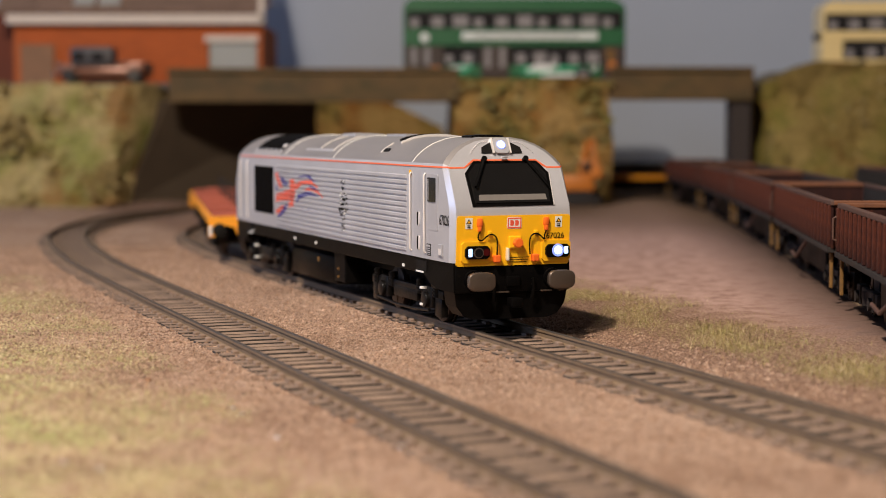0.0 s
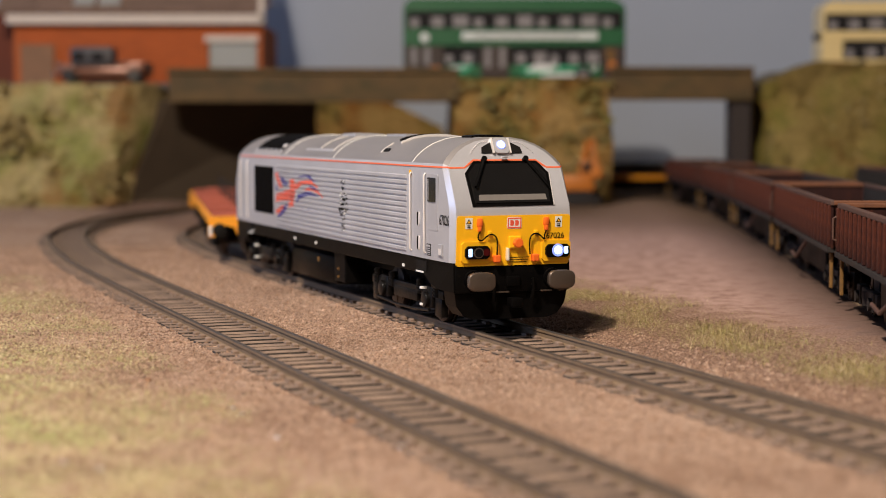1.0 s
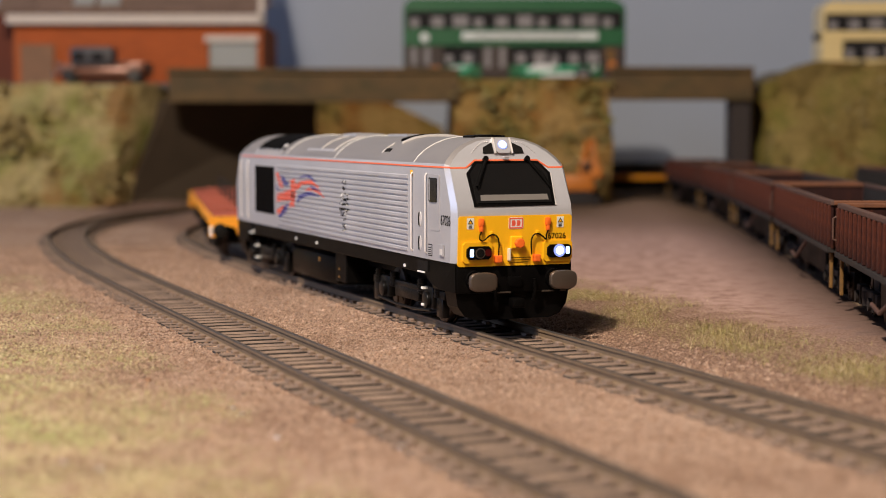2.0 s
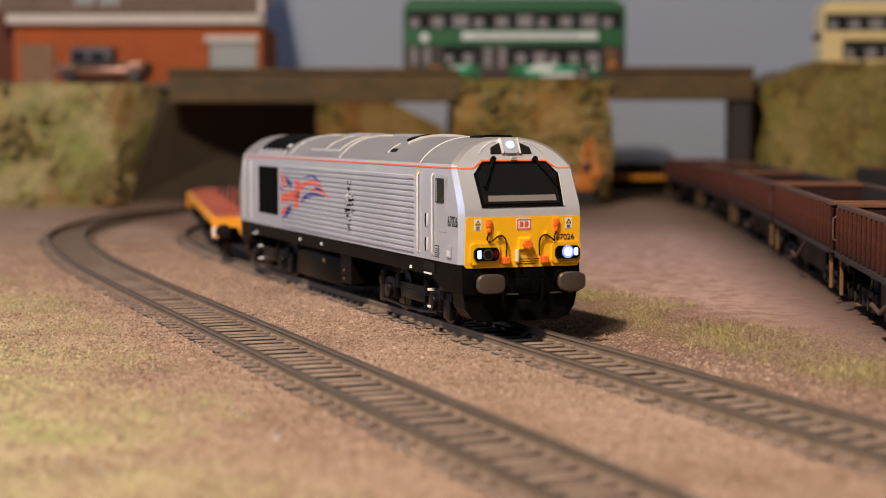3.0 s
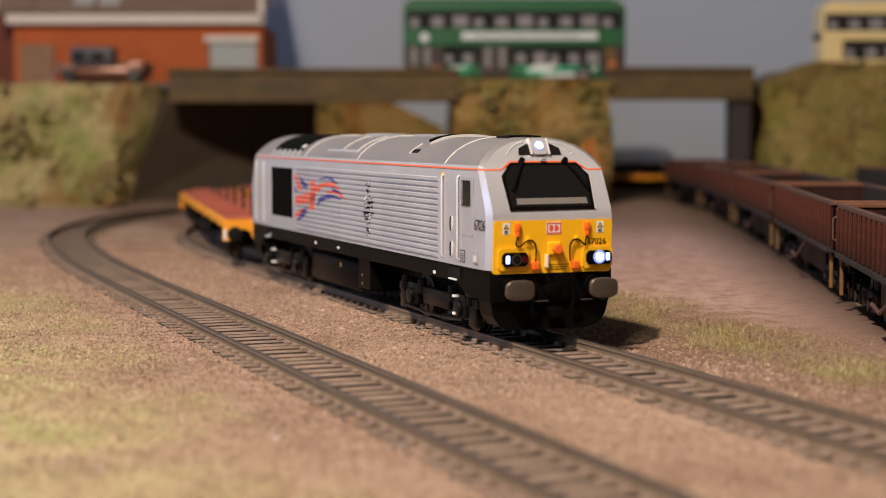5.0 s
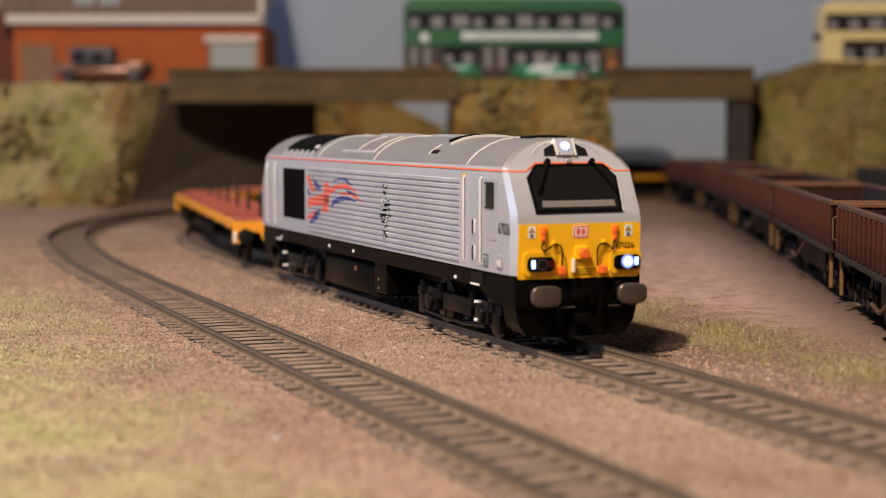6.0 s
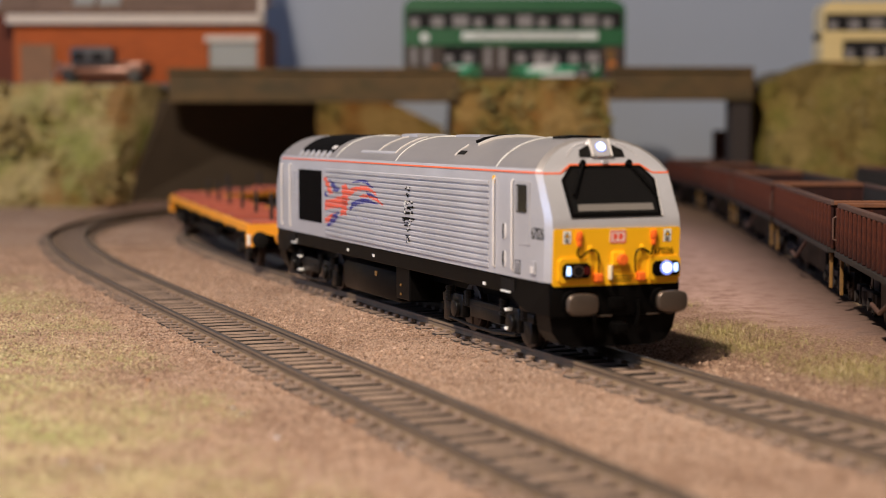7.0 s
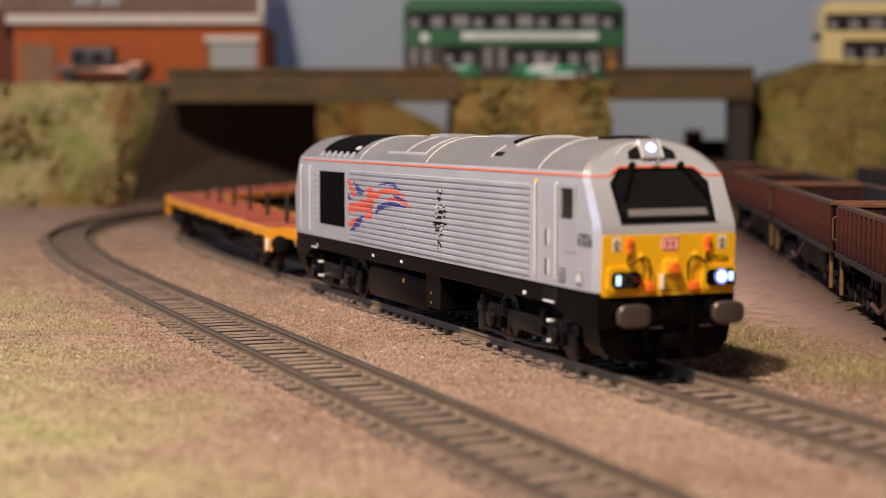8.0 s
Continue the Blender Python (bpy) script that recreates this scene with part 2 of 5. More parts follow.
def bank_material(name, straw, green, rust, dark):
    """Flock in patches: straw, moss green, rusty orange and a little dark root colour."""
    m, nt, b = nodes_of(name)
    vec = texco(nt)
    tuft = noise_at(nt, vec, 260, 6, 0.75)
    col = mix_of(nt, ramp_of(nt, noise_at(nt, vec, 24, 5, 0.6), [(0.48, (0, 0, 0)), (0.60, (0.8,) * 3)]), straw, green)
    shifted = nt.nodes.new("ShaderNodeMapping")
    shifted.inputs["Location"].default_value = (3.1, 1.7, 0.4)
    nt.links.new(vec, shifted.inputs[0])
    col = mix_of(nt, ramp_of(nt, noise_at(nt, shifted.outputs[0], 19, 5, 0.65), [(0.52, (0, 0, 0)), (0.63, (0.8,) * 3)]), col, rust)
    col = mix_of(nt, ramp_of(nt, noise_at(nt, shifted.outputs[0], 55, 6, 0.7), [(0.34, (0.8,) * 3), (0.47, (0, 0, 0))]), col, dark)
    col = mix_of(nt, 1.0, col, ramp_of(nt, tuft, [(0.35, (0.55,) * 3), (0.62, (1.15, 1.15, 1.15))]), "MULTIPLY")
    nt.links.new(col, b.inputs["Base Color"])
    b.inputs["Roughness"].default_value = 0.95
    b.inputs["Specular IOR Level"].default_value = 0.15
    bump_of(nt, b, tuft, 0.7, 0.004)
    return m


EARTH = ground_material()
BANK = bank_material("flocked_bank", (0.50, 0.39, 0.18), (0.27, 0.28, 0.07), (0.34, 0.17, 0.06), (0.16, 0.12, 0.035))
BANK_MIXED = bank_material("mixed_flocked_bank", (0.35, 0.25, 0.085), (0.22, 0.20, 0.042), (0.25, 0.105, 0.027), (0.09, 0.06, 0.018))
BANK_BROWN = bank_material("brown_flocked_bank", (0.44, 0.28, 0.10), (0.32, 0.22, 0.06), (0.34, 0.135, 0.03), (0.13, 0.08, 0.022))


def grass_material(name, stops, green, share_green):
    m, nt, b = nodes_of(name)
    geo = nt.nodes.new("ShaderNodeNewGeometry")
    col = ramp_of(nt, geo.outputs["Random Per Island"], stops)
    patch = noise_at(nt, texco(nt), 30, 5, 0.65)
    col = mix_of(nt, ramp_of(nt, patch, [(0.48, (0, 0, 0)), (0.60, (share_green,) * 3)]), col, green)
    nt.links.new(col, b.inputs["Base Color"])
    b.inputs["Roughness"].default_value = 0.6
    return m


TURF = grass_material("static_grass", [(0.0, (0.17, 0.18, 0.05)), (0.3, (0.40, 0.36, 0.13)), (0.65, (0.66, 0.55, 0.28)), (1.0, (0.9, 0.78, 0.56))], (0.36, 0.38, 0.14), 0.8)
DRY_TURF = grass_material("dry_static_grass", [(0.0, (0.16, 0.145, 0.04)), (0.4, (0.34, 0.28, 0.09)), (0.8, (0.50, 0.39, 0.17)), (1.0, (0.88, 0.74, 0.50))], (0.30, 0.29, 0.08), 0.6)
CLUMP = bank_material("foam_foliage", (0.44, 0.33, 0.14), (0.29, 0.26, 0.07), (0.34, 0.16, 0.05), (0.20, 0.15, 0.04))
GRIT = scatter_material("ballast_grit", [(0.3, (0.17, 0.095, 0.06)), (0.5, (0.42, 0.265, 0.18)), (0.7, (0.72, 0.53, 0.41))], 300, 0.85, 0.3)


# ---- mesh helpers ----
def mesh_of(name, bm, material, smooth=False):
    data = bpy.data.meshes.new(name)
    bmesh.ops.scale(bm, vec=(MM, MM, MM), verts=bm.verts)
    bm.normal_update()
    bm.to_mesh(data)
    bm.free()
    for mt in (material if isinstance(material, (list, tuple)) else [material]):
        data.materials.append(mt)
    if smooth:
        data.shade_smooth()
        data.set_sharp_from_angle(angle=radians(24))
    return data


def part(name, bm, material, parent=None, label="", smooth=False):
    ob = new(name, mesh_of(name, bm, material, smooth))
    ob.parent = parent
    if label:
        tagged(ob, label)
    return ob


def share(name, data, parent, m=None):
    ob = new(name, data)
    ob.parent = parent
    if m is not None:
        ob.matrix_basis = m
    return ob


def mm(x, y, z, rx=0, ry=0, rz=0):
    return pose(x * MM, y * MM, z * MM, rx, ry, rz)


def thing(name, label, category, m=None, group="", kind=""):
    ob = new(name)
    ob.empty_display_size = 0.01
    if m is not None:
        ob.matrix_basis = m
    return tagged(ob, label, category, group, kind)


def box(bm, x0, x1, y0, y1, z0, z1, bevel=0.0):
    res = bmesh.ops.create_cube(bm, size=1)
    vs = res["verts"]
    bmesh.ops.scale(bm, vec=(x1 - x0, y1 - y0, z1 - z0), verts=vs)
    bmesh.ops.translate(bm, vec=((x0 + x1) / 2, (y0 + y1) / 2, (z0 + z1) / 2), verts=vs)
    if bevel:
        es = list({e for v in vs for e in v.link_edges})
        bmesh.ops.bevel(bm, geom=es, offset=bevel, segments=2, affect="EDGES", profile=0.5)
    return bm


def boxes(*args):
    bm = bmesh.new()
    for a in args:
        box(bm, *a)
    return bm


def cyl(bm, r, depth, m, seg=20, r2=None, bevel=0.0):
    res = bmesh.ops.create_cone(bm, cap_ends=True, segments=seg, radius1=r, radius2=r if r2 is None else r2, depth=depth, matrix=m)
    if bevel:
        vs = set(res["verts"])
        es = [e for e in bm.edges if e.verts[0] in vs and e.verts[1] in vs and len(e.link_faces) == 2 and e.calc_face_angle(0) > 0.9]
        bmesh.ops.bevel(bm, geom=es, offset=bevel, segments=2, affect="EDGES", profile=0.5)
    return bm


def T(x, y, z, rx=0, ry=0, rz=0):
    return pose(x, y, z, rx, ry, rz)


def slab(bm, pts, place, thick, out):
    """A plate from a flat outline; place maps (u, v) to a point, out is the way it stands proud."""
    out = Vector(out)
    low = [bm.verts.new(Vector(place(u, v)) - out * 0.15) for u, v in pts]
    top = [bm.verts.new(Vector(place(u, v)) + out * thick) for u, v in pts]
    n = len(pts)
    bm.faces.new(top)
    bm.faces.new(low[::-1])
    for i in range(n):
        bm.faces.new((low[i], low[(i + 1) % n], top[(i + 1) % n], top[i]))
    return bm


def tube(bm, pts, r, seg=8):
    """A bent rod through the points."""
    pts = [Vector(p) for p in pts]
    rings = []
    for i, p in enumerate(pts):
        t = (pts[min(i + 1, len(pts) - 1)] - pts[max(i - 1, 0)]).normalized()
        a = t.orthogonal().normalized() if i == 0 else (rings[-1][1] - t * rings[-1][1].dot(t)).normalized()
        b = t.cross(a)
        rings.append(([bm.verts.new(p + r * (math.cos(k * math.tau / seg) * a + math.sin(k * math.tau / seg) * b)) for k in range(seg)], a))
    for (r0, _), (r1, _) in zip(rings, rings[1:]):
        for k in range(seg):
            bm.faces.new((r0[k], r0[(k + 1) % seg], r1[(k + 1) % seg], r1[k]))
    bm.faces.new(rings[0][0][::-1])
    bm.faces.new(rings[-1][0])
    return bm


# ---- the two lines, their curves fitted to the camera's view ----
DIR = Vector((math.cos(radians(HEAD)), math.sin(radians(HEAD))))
NOR = Vector((-DIR.y, DIR.x))
BEND = Vector((-100.9, 744.0))                 # s = 0 of the main line's straight
LEAVE = 104.7                                  # where the straights ease into the curve
TWIN = 66.1                                    # spacing of the two lines on the straight
TURN = math.atan2(-NOR.y, -NOR.x)


def bend(side, ease, angle, tight):
    """A line's curve: side of the main line, easing radius and angle, radius of the curve proper, and both centres."""
    hub = BEND + DIR * LEAVE + NOR * (side + ease)
    return side, ease, angle, tight, hub, hub + Vector((math.cos(TURN - angle), math.sin(TURN - angle))) * (ease - tight)


MAIN_BEND, OUTER_BEND = bend(0.0, 1729.7, 0.09, 440.0), bend(-TWIN, 1795.8, 0.11113, 550.0)


def on_line(s, offset=0.0, outer=False):
    """Point and heading (degrees) s mm along a line, towards the camera; offset to the left of travel.
    The outer line closes up a little on the straight."""
    side, ease, angle, tight, hub, inner_hub = OUTER_BEND if outer else MAIN_BEND
    if s >= LEAVE:
        pull = 0.009 * max(0.0, s - 200) if outer else 0.0
        return BEND + DIR * s + NOR * (offset + side + pull), HEAD
    a, r = (s - LEAVE) / ease, ease
    if a > -angle:
        a += TURN
    else:
        a, r, hub = TURN - angle + (s - LEAVE + angle * ease) / tight, tight, inner_hub
    return hub + Vector((math.cos(a), math.sin(a))) * (r - offset), math.degrees(a) + 90


def across(x, y, outer=False):
    """Distance in mm to the left of a line's middle."""
    side, ease, angle, tight, hub, inner_hub = OUTER_BEND if outer else MAIN_BEND
    p = Vector((x, y))
    s = (p - BEND).dot(DIR)
    if s >= LEAVE:
        return (p - BEND).dot(NOR) - side - (0.009 * max(0.0, s - 200) if outer else 0.0)
    q = p - hub
    turned = (TURN - math.atan2(q.y, q.x)) % math.tau
    return ease - q.length if turned < angle else tight - (p - inner_hub).length


# ---- setting: board, backscene, room ----
def track_gap(x, y):
    """Distance in mm from the nearer line's middle."""
    return min(abs(across(x, y)), abs(across(x, y, True)))


def height(x, y):
    """Ground height in mm over the board."""
    d = x * NOR.x + y * NOR.y
    z = -2.9 + 0.5 * noise.noise((x * 0.02, y * 0.02, 0)) + 0.25 * noise.noise((x * 0.11, y * 0.11, 3))
    main = BEND.dot(NOR)
    rise = min(1, max(0, (d - main - 32) / 45))
    z += 3.0 * rise * rise * (3 - 2 * rise) * min(1, max(0.25, (y - 250) / 200))
    z += 0.3 * rise * noise.noise((x * 0.025, y * 0.025, 9))
    z += 9.0 * math.exp(-((x - 130) ** 2 + ((y - 1040) * 0.5) ** 2) / 900)
    gap = track_gap(x, y)
    if gap < 7.6:
        z = -5.3 + 0.2 * noise.noise((x * 0.11, y * 0.11, 3))
    elif gap < 17:
        z = -2.95 + 0.55 * noise.noise((x * 0.13, y * 0.13, 3))
    low = min(1, max(0, (main - 67 - 30 - d) / 40))
    z += 1.2 * low + 1.6 * low * noise.noise((x * 0.03, y * 0.03, 5))
    return z


def build_ground():
    """Fine cells near the camera's field, wide ones outside."""
    xs = sorted({-900.0, -700.0, -520.0, *np.arange(-400, -220, 6.0), *np.arange(-220, 180, 2.5), *np.arange(180, 401, 6.0), 520.0, 700.0, 900.0})
    ys = sorted({-600.0, -400.0, -200.0, -50.0, *np.arange(100, 800, 3.0), *np.arange(800, 1560, 8.0)})
    bm = bmesh.new()
    rows = [[bm.verts.new((x, y, height(x, y))) for x in xs] for y in ys]
    for r0, r1 in zip(rows, rows[1:]):
        for a, b, c, d in zip(r0, r0[1:], r1[1:], r1):
            bm.faces.new((a, b, c, d))
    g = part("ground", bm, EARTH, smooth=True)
    return tagged(g, "gritty brown earth scenery over the railway baseboard", "ground", kind="structure")


def build_room():
    bm = boxes((-1000, 1000, -700, 1575, -1000, -8))
    tagged(part("baseboard_top", bm, BROWN_WOOD), "thick timber baseboard under the model scenery", "baseboard", kind="structure")
    bm = boxes((-1000, 1000, 1540, 1552, -8, 620))
    tagged(part("backdrop", bm, SKY_BOARD), "plain blue-grey painted backscene board", "backdrop", kind="structure")
    # the left side, with an opening added for the cool fill
    bm = boxes((-1860, -1800, -1960, -160, -1000, 1700), (-1860, -1800, 860, 1960, -1000, 1700), (-1860, -1800, -160, 860, -1000, 100), (-1860, -1800, -160, 860, 1140, 1700))
    tagged(part("wall_west", bm, WALL_PAINT), "plain pale painted room wall with an added opening", "wall", kind="structure")
    for name, b in (("wall_north", (-1800, 1800, 1900, 1960, -1000, 1700)), ("wall_south", (-1800, 1800, -1960, -1900, -1000, 1700)),
                    ("wall_east", (1800, 1860, -1960, 1960, -1000, 1700)),
                    ("ceiling", (-1860, 1860, -1960, 1960, 1700, 1760)), ("floor", (-1860, 1860, -1960, 1960, -1060, -1000))):
        tagged(part(name, boxes(b), BROWN_WOOD if name == "floor" else WALL_PAINT), "plain pale painted room " + name.split("_")[0], name.split("_")[0], kind="structure")


# ---- track ----
def rail_mesh(outer, offset, s0, s1, step=10.0):
    """Bullnosed flat-bottom rail, swept along the line."""
    sec = [(-1.1, -2.9), (1.1, -2.9), (1.0, -2.3), (0.35, -2.0), (0.35, -0.95), (0.62, -0.75), (0.62, -0.12), (0.45, 0.0), (-0.45, 0.0), (-0.62, -0.12), (-0.62, -0.75), (-0.35, -0.95), (-0.35, -2.0), (-1.0, -2.3)]
    bm = bmesh.new()
    rings, s = [], s0
    stops = []
    while s < LEAVE:
        stops.append(s)
        s += step
    stops += list(np.linspace(LEAVE, s1, 24))
    for s in stops:
        ring = []
        for u, z in sec:
            p, _ = on_line(s, offset + u, outer)
            ring.append(bm.verts.new((p.x, p.y, z)))
        rings.append(ring)
    n = len(sec)
    for a, b in zip(rings, rings[1:]):
        for k in range(n):
            f = bm.faces.new((a[k], a[(k + 1) % n], b[(k + 1) % n], b[k]))
            f.material_index = 1 if k in (6, 7, 8) else 0
    return bm


def build_track(label, outer, s0, s1, near0, near1, seed):
    """One line: two rails, sleepers with chairs."""
    rnd = random.Random(seed)
    t = thing("railway_track", label, "track", group="parallel railway tracks")
    for side in (-8.87, 8.87):
        part("rail", rail_mesh(outer, side, s0, s1), [RAIL, RAIL_TOP], t, smooth=True)
    bm = boxes((-2.15, 2.15, -14.2, 14.2, -5.6, -2.45, 0.35))
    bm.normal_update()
    # tops keep the dusty tone, all other faces take the painted shade
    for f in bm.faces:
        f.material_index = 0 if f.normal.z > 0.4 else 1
    plank = mesh_of("sleeper", bm, [SLEEPER, SLEEPER_SHADE])
    bm = bmesh.new()
    for y in (-10.6, -7.1, 7.1, 10.6):
        box(bm, -1.25, 1.25, y - 0.75, y + 0.75, -2.9, -1.65, 0.3)
    chair = mesh_of("rail_chair", bm, SLEEPER)
    rest = bmesh.new()
    s, count = s0, 0
    while s < s1:
        p, a = on_line(s, 0.0, outer)
        m = T(p.x, p.y, rnd.uniform(-0.15, 0.1), 0, rnd.uniform(-0.6, 0.6), a + rnd.uniform(-0.8, 0.8))
        if near0 < s < near1 and count < 145:
            w = mm(p.x, p.y, rnd.uniform(-0.15, 0.1), 0, rnd.uniform(-0.6, 0.6), a + rnd.uniform(-0.8, 0.8))
            share("sleeper", plank, t, w)
            share("rail_chair", chair, t, w)
            count += 1
        else:
            v = bmesh.ops.create_cube(rest, size=1, matrix=m @ T(0, 0, -3.95) @ Matrix.Diagonal((4.3, 28.4, 3.0, 1)))
        s += 7.0
    # added strip between the rails, dark to paint the gaps' shade
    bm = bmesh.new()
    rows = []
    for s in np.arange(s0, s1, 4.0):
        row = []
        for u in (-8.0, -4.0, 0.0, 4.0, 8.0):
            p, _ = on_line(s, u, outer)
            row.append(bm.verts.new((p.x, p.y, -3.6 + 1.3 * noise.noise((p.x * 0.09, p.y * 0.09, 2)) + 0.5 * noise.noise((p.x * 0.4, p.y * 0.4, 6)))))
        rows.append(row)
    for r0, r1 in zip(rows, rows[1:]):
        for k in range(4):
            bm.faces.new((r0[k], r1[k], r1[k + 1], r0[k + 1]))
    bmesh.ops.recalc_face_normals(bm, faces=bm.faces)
    part("track_bed", bm, BED_SHADE, t, "bed between the rails with painted shade")
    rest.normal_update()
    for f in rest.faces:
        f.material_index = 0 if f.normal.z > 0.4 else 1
    tagged(part("sleeper_row", rest, [SLEEPER, SLEEPER_SHADE], t), kind="stuff")
    return t


def sweep_bank(name, label, line, top, foot, wob, seed, mat=BANK, back=160):
    """A flocked embankment body: its foot line, leaning back to a flat top; rough skin."""
    bm = bmesh.new()
    n, k = len(line), 14
    rows = []
    crest = top
    for i, (x, y, lean_x, lean_y) in enumerate(line):
        row = []
        top = crest(x) if callable(crest) else crest
        for j in range(k + 1):
            f = j / k
            q = noise.noise((x * 0.02 + seed, y * 0.02, f * 3)) * wob + noise.noise((x * 0.07 + seed, y * 0.07, f * 9)) * wob * 0.5
            g = f ** 0.8
            row.append(bm.verts.new((x + lean_x * g + q * (0.4 if j < k else 0), y + lean_y * g - q, foot + (top - foot) * f + (q * 0.25 if 0 < j else 0))))
        row.append(bm.verts.new((x + lean_x, y + lean_y + back, top)))
        row.append(bm.verts.new((x + lean_x, y + lean_y + back, foot)))
        rows.append(row)
    for a, b in zip(rows, rows[1:]):
        for c in range(len(a) - 1):
            bm.faces.new((a[c], b[c], b[c + 1], a[c + 1]))
    for r in (rows[0][::-1], rows[-1]):
        bm.faces.new(r)
    bmesh.ops.recalc_face_normals(bm, faces=bm.faces)
    return tagged(part(name, bm, mat, smooth=True), label, "embankment", kind="structure")

# ---- locomotive ----
def nose(z):
    """How far forward the cab front stands at height z."""
    return float(np.interp(z, [0, 17.5, 30.8, 33.5, 49, 52], [122.3, 122.3, 123.1, 122.6, 113.8, 112.0]))


HALF = [(17.8, 18.4), (17.8, 30.8), (17.8, 33.5), (17.75, 43.0), (17.35, 44.3), (16.1, 45.9), (13.8, 47.9), (11.0, 49.5), (7.6, 50.7), (4.0, 51.3)]
RING = [(-y, z) for y, z in HALF] + [(y, z) for y, z in HALF[::-1]]


ENDS = [(0.0, 1.0, 0), (0.45, 0.996, 0), (0.89, 0.978, 0), (1.0, 0.918, 0.5)]


def half_width(x, z=30.0):
    """Half width of the body at x, with the tapered cab."""
    t = max(0.0, (abs(x) - 103) / (nose(z) - 103))
    return 17.78 * float(np.interp(t, [e[0] for e in ENDS], [e[1] for e in ENDS]))


def lettering(name, text, size, m, material, parent):
    cu = bpy.data.curves.new(name, "FONT")
    cu.body, cu.size, cu.extrude, cu.align_x, cu.align_y, cu.offset = text, size * MM, 0.00003, "CENTER", "CENTER", 0.00001
    tmp = new("tmp", cu)
    bpy.context.view_layer.update()
    data = bpy.data.meshes.new_from_object(tmp.evaluated_get(bpy.context.evaluated_depsgraph_get()))
    bpy.data.objects.remove(tmp)
    data.materials.clear()
    data.materials.append(material)
    ob = new(name, data)
    ob.parent = parent
    ob.matrix_basis = m
    return ob


REAR = 12.0              # mm taken off the trailing cab to fit the camera's view


def body_shell():
    bm = bmesh.new()
    ends = ENDS
    stations = [(-1, t, k, dz) for t, k, dz in ends[::-1]] + [(0, x, 1.0, 0) for x in np.linspace(-84, 84, 9)] + [(1, t, k, dz) for t, k, dz in ends]
    rows = []
    for side, t, k, dz in stations:
        row = []
        for y, z in RING:
            x = t if side == 0 else 103 + (nose(z) - 103) * t if side > 0 else -(97 + (nose(z) - REAR - 97) * t)
            row.append(bm.verts.new((x, y * k, z - (dz if z > 43.5 else 0))))
        rows.append(row)
    n = len(RING)
    for a, b in zip(rows, rows[1:]):
        for j in range(n - 1):
            f = bm.faces.new((a[j], b[j], b[j + 1], a[j + 1]))
            f.material_index = 1 if 4 <= j <= n - 6 else 0
    for row, flip in ((rows[0], False), (rows[-1], True)):
        for j in range(n // 2 - 1):
            q = (row[j], row[j + 1], row[n - 2 - j], row[n - 1 - j])
            bm.faces.new(q[::-1] if flip else q)
    for a, b in zip(rows, rows[1:]):
        bm.faces.new((a[0], a[n - 1], b[n - 1], b[0]))
    bmesh.ops.recalc_face_normals(bm, faces=bm.faces)
    return bm


def on_front(y, z, proud=0.0):
    return (nose(z) + proud - 0.0, y, z)


def on_side(x, z):
    return (x, -17.8, z)


def roof_at(y):
    ys, zs = zip(*sorted(HALF[3:] + [(0, 51.5)]))
    return float(np.interp(abs(y), ys, zs))


def front_plate(name, pts, mat, loco, thick=0.25, label="", smooth=False):
    zc = sum(z for _, z in pts) / len(pts)
    out = (0.87, 0, 0.49) if zc > 33 else (1, 0, 0)
    return part(name, slab(bmesh.new(), pts, on_front, thick, out), mat, loco, label)


def side_plate(name, pts, mat, loco, thick=0.2, label="", both=True):
    ob = part(name, slab(bmesh.new(), pts, on_side, thick, (0, -1, 0)), mat, loco, label)
    if both:
        bm = slab(bmesh.new(), pts, lambda u, v: (u, 17.8, v), thick, (0, 1, 0))
        bmesh.ops.recalc_face_normals(bm, faces=bm.faces)
        part(name, bm, mat, loco, label)
    return ob


def rect(x0, x1, z0, z1, cut=0.0):
    if not cut:
        return [(x0, z0), (x1, z0), (x1, z1), (x0, z1)]
    c = cut
    return [(x0 + c, z0), (x1 - c, z0), (x1, z0 + c), (x1, z1 - c), (x1 - c, z1), (x0 + c, z1), (x0, z1 - c), (x0, z0 + c)]


def build_wheelset(parent, x, r, half=8.9):
    bm = bmesh.new()
    for y in (-half, half):
        s = 1 if y > 0 else -1
        cyl(bm, r, 2.2, T(0, y, 0, 90), 32, bevel=0.2)
        cyl(bm, r + 0.7, 0.7, T(0, y - s * 1.2, 0, 90), 32)
        cyl(bm, r * 0.38, 0.8, T(0, y + s * 1.3, 0, 90), 16)
        for k in range(6):
            bmesh.ops.create_cube(bm, size=1, matrix=T(0, y + s * 1.1, 0, 0, 60 * k) @ T(0, 0, r * 0.62) @ Matrix.Diagonal((0.8, 0.5, r * 0.5, 1)))
    cyl(bm, 1.0, half * 2, T(0, 0, 0, 90), 12)
    ob = part("wheelset", bm, WHEEL, parent, "dark metal wheels on one axle", smooth=True)
    ob.matrix_basis = mm(x, 0, r)
    return ob


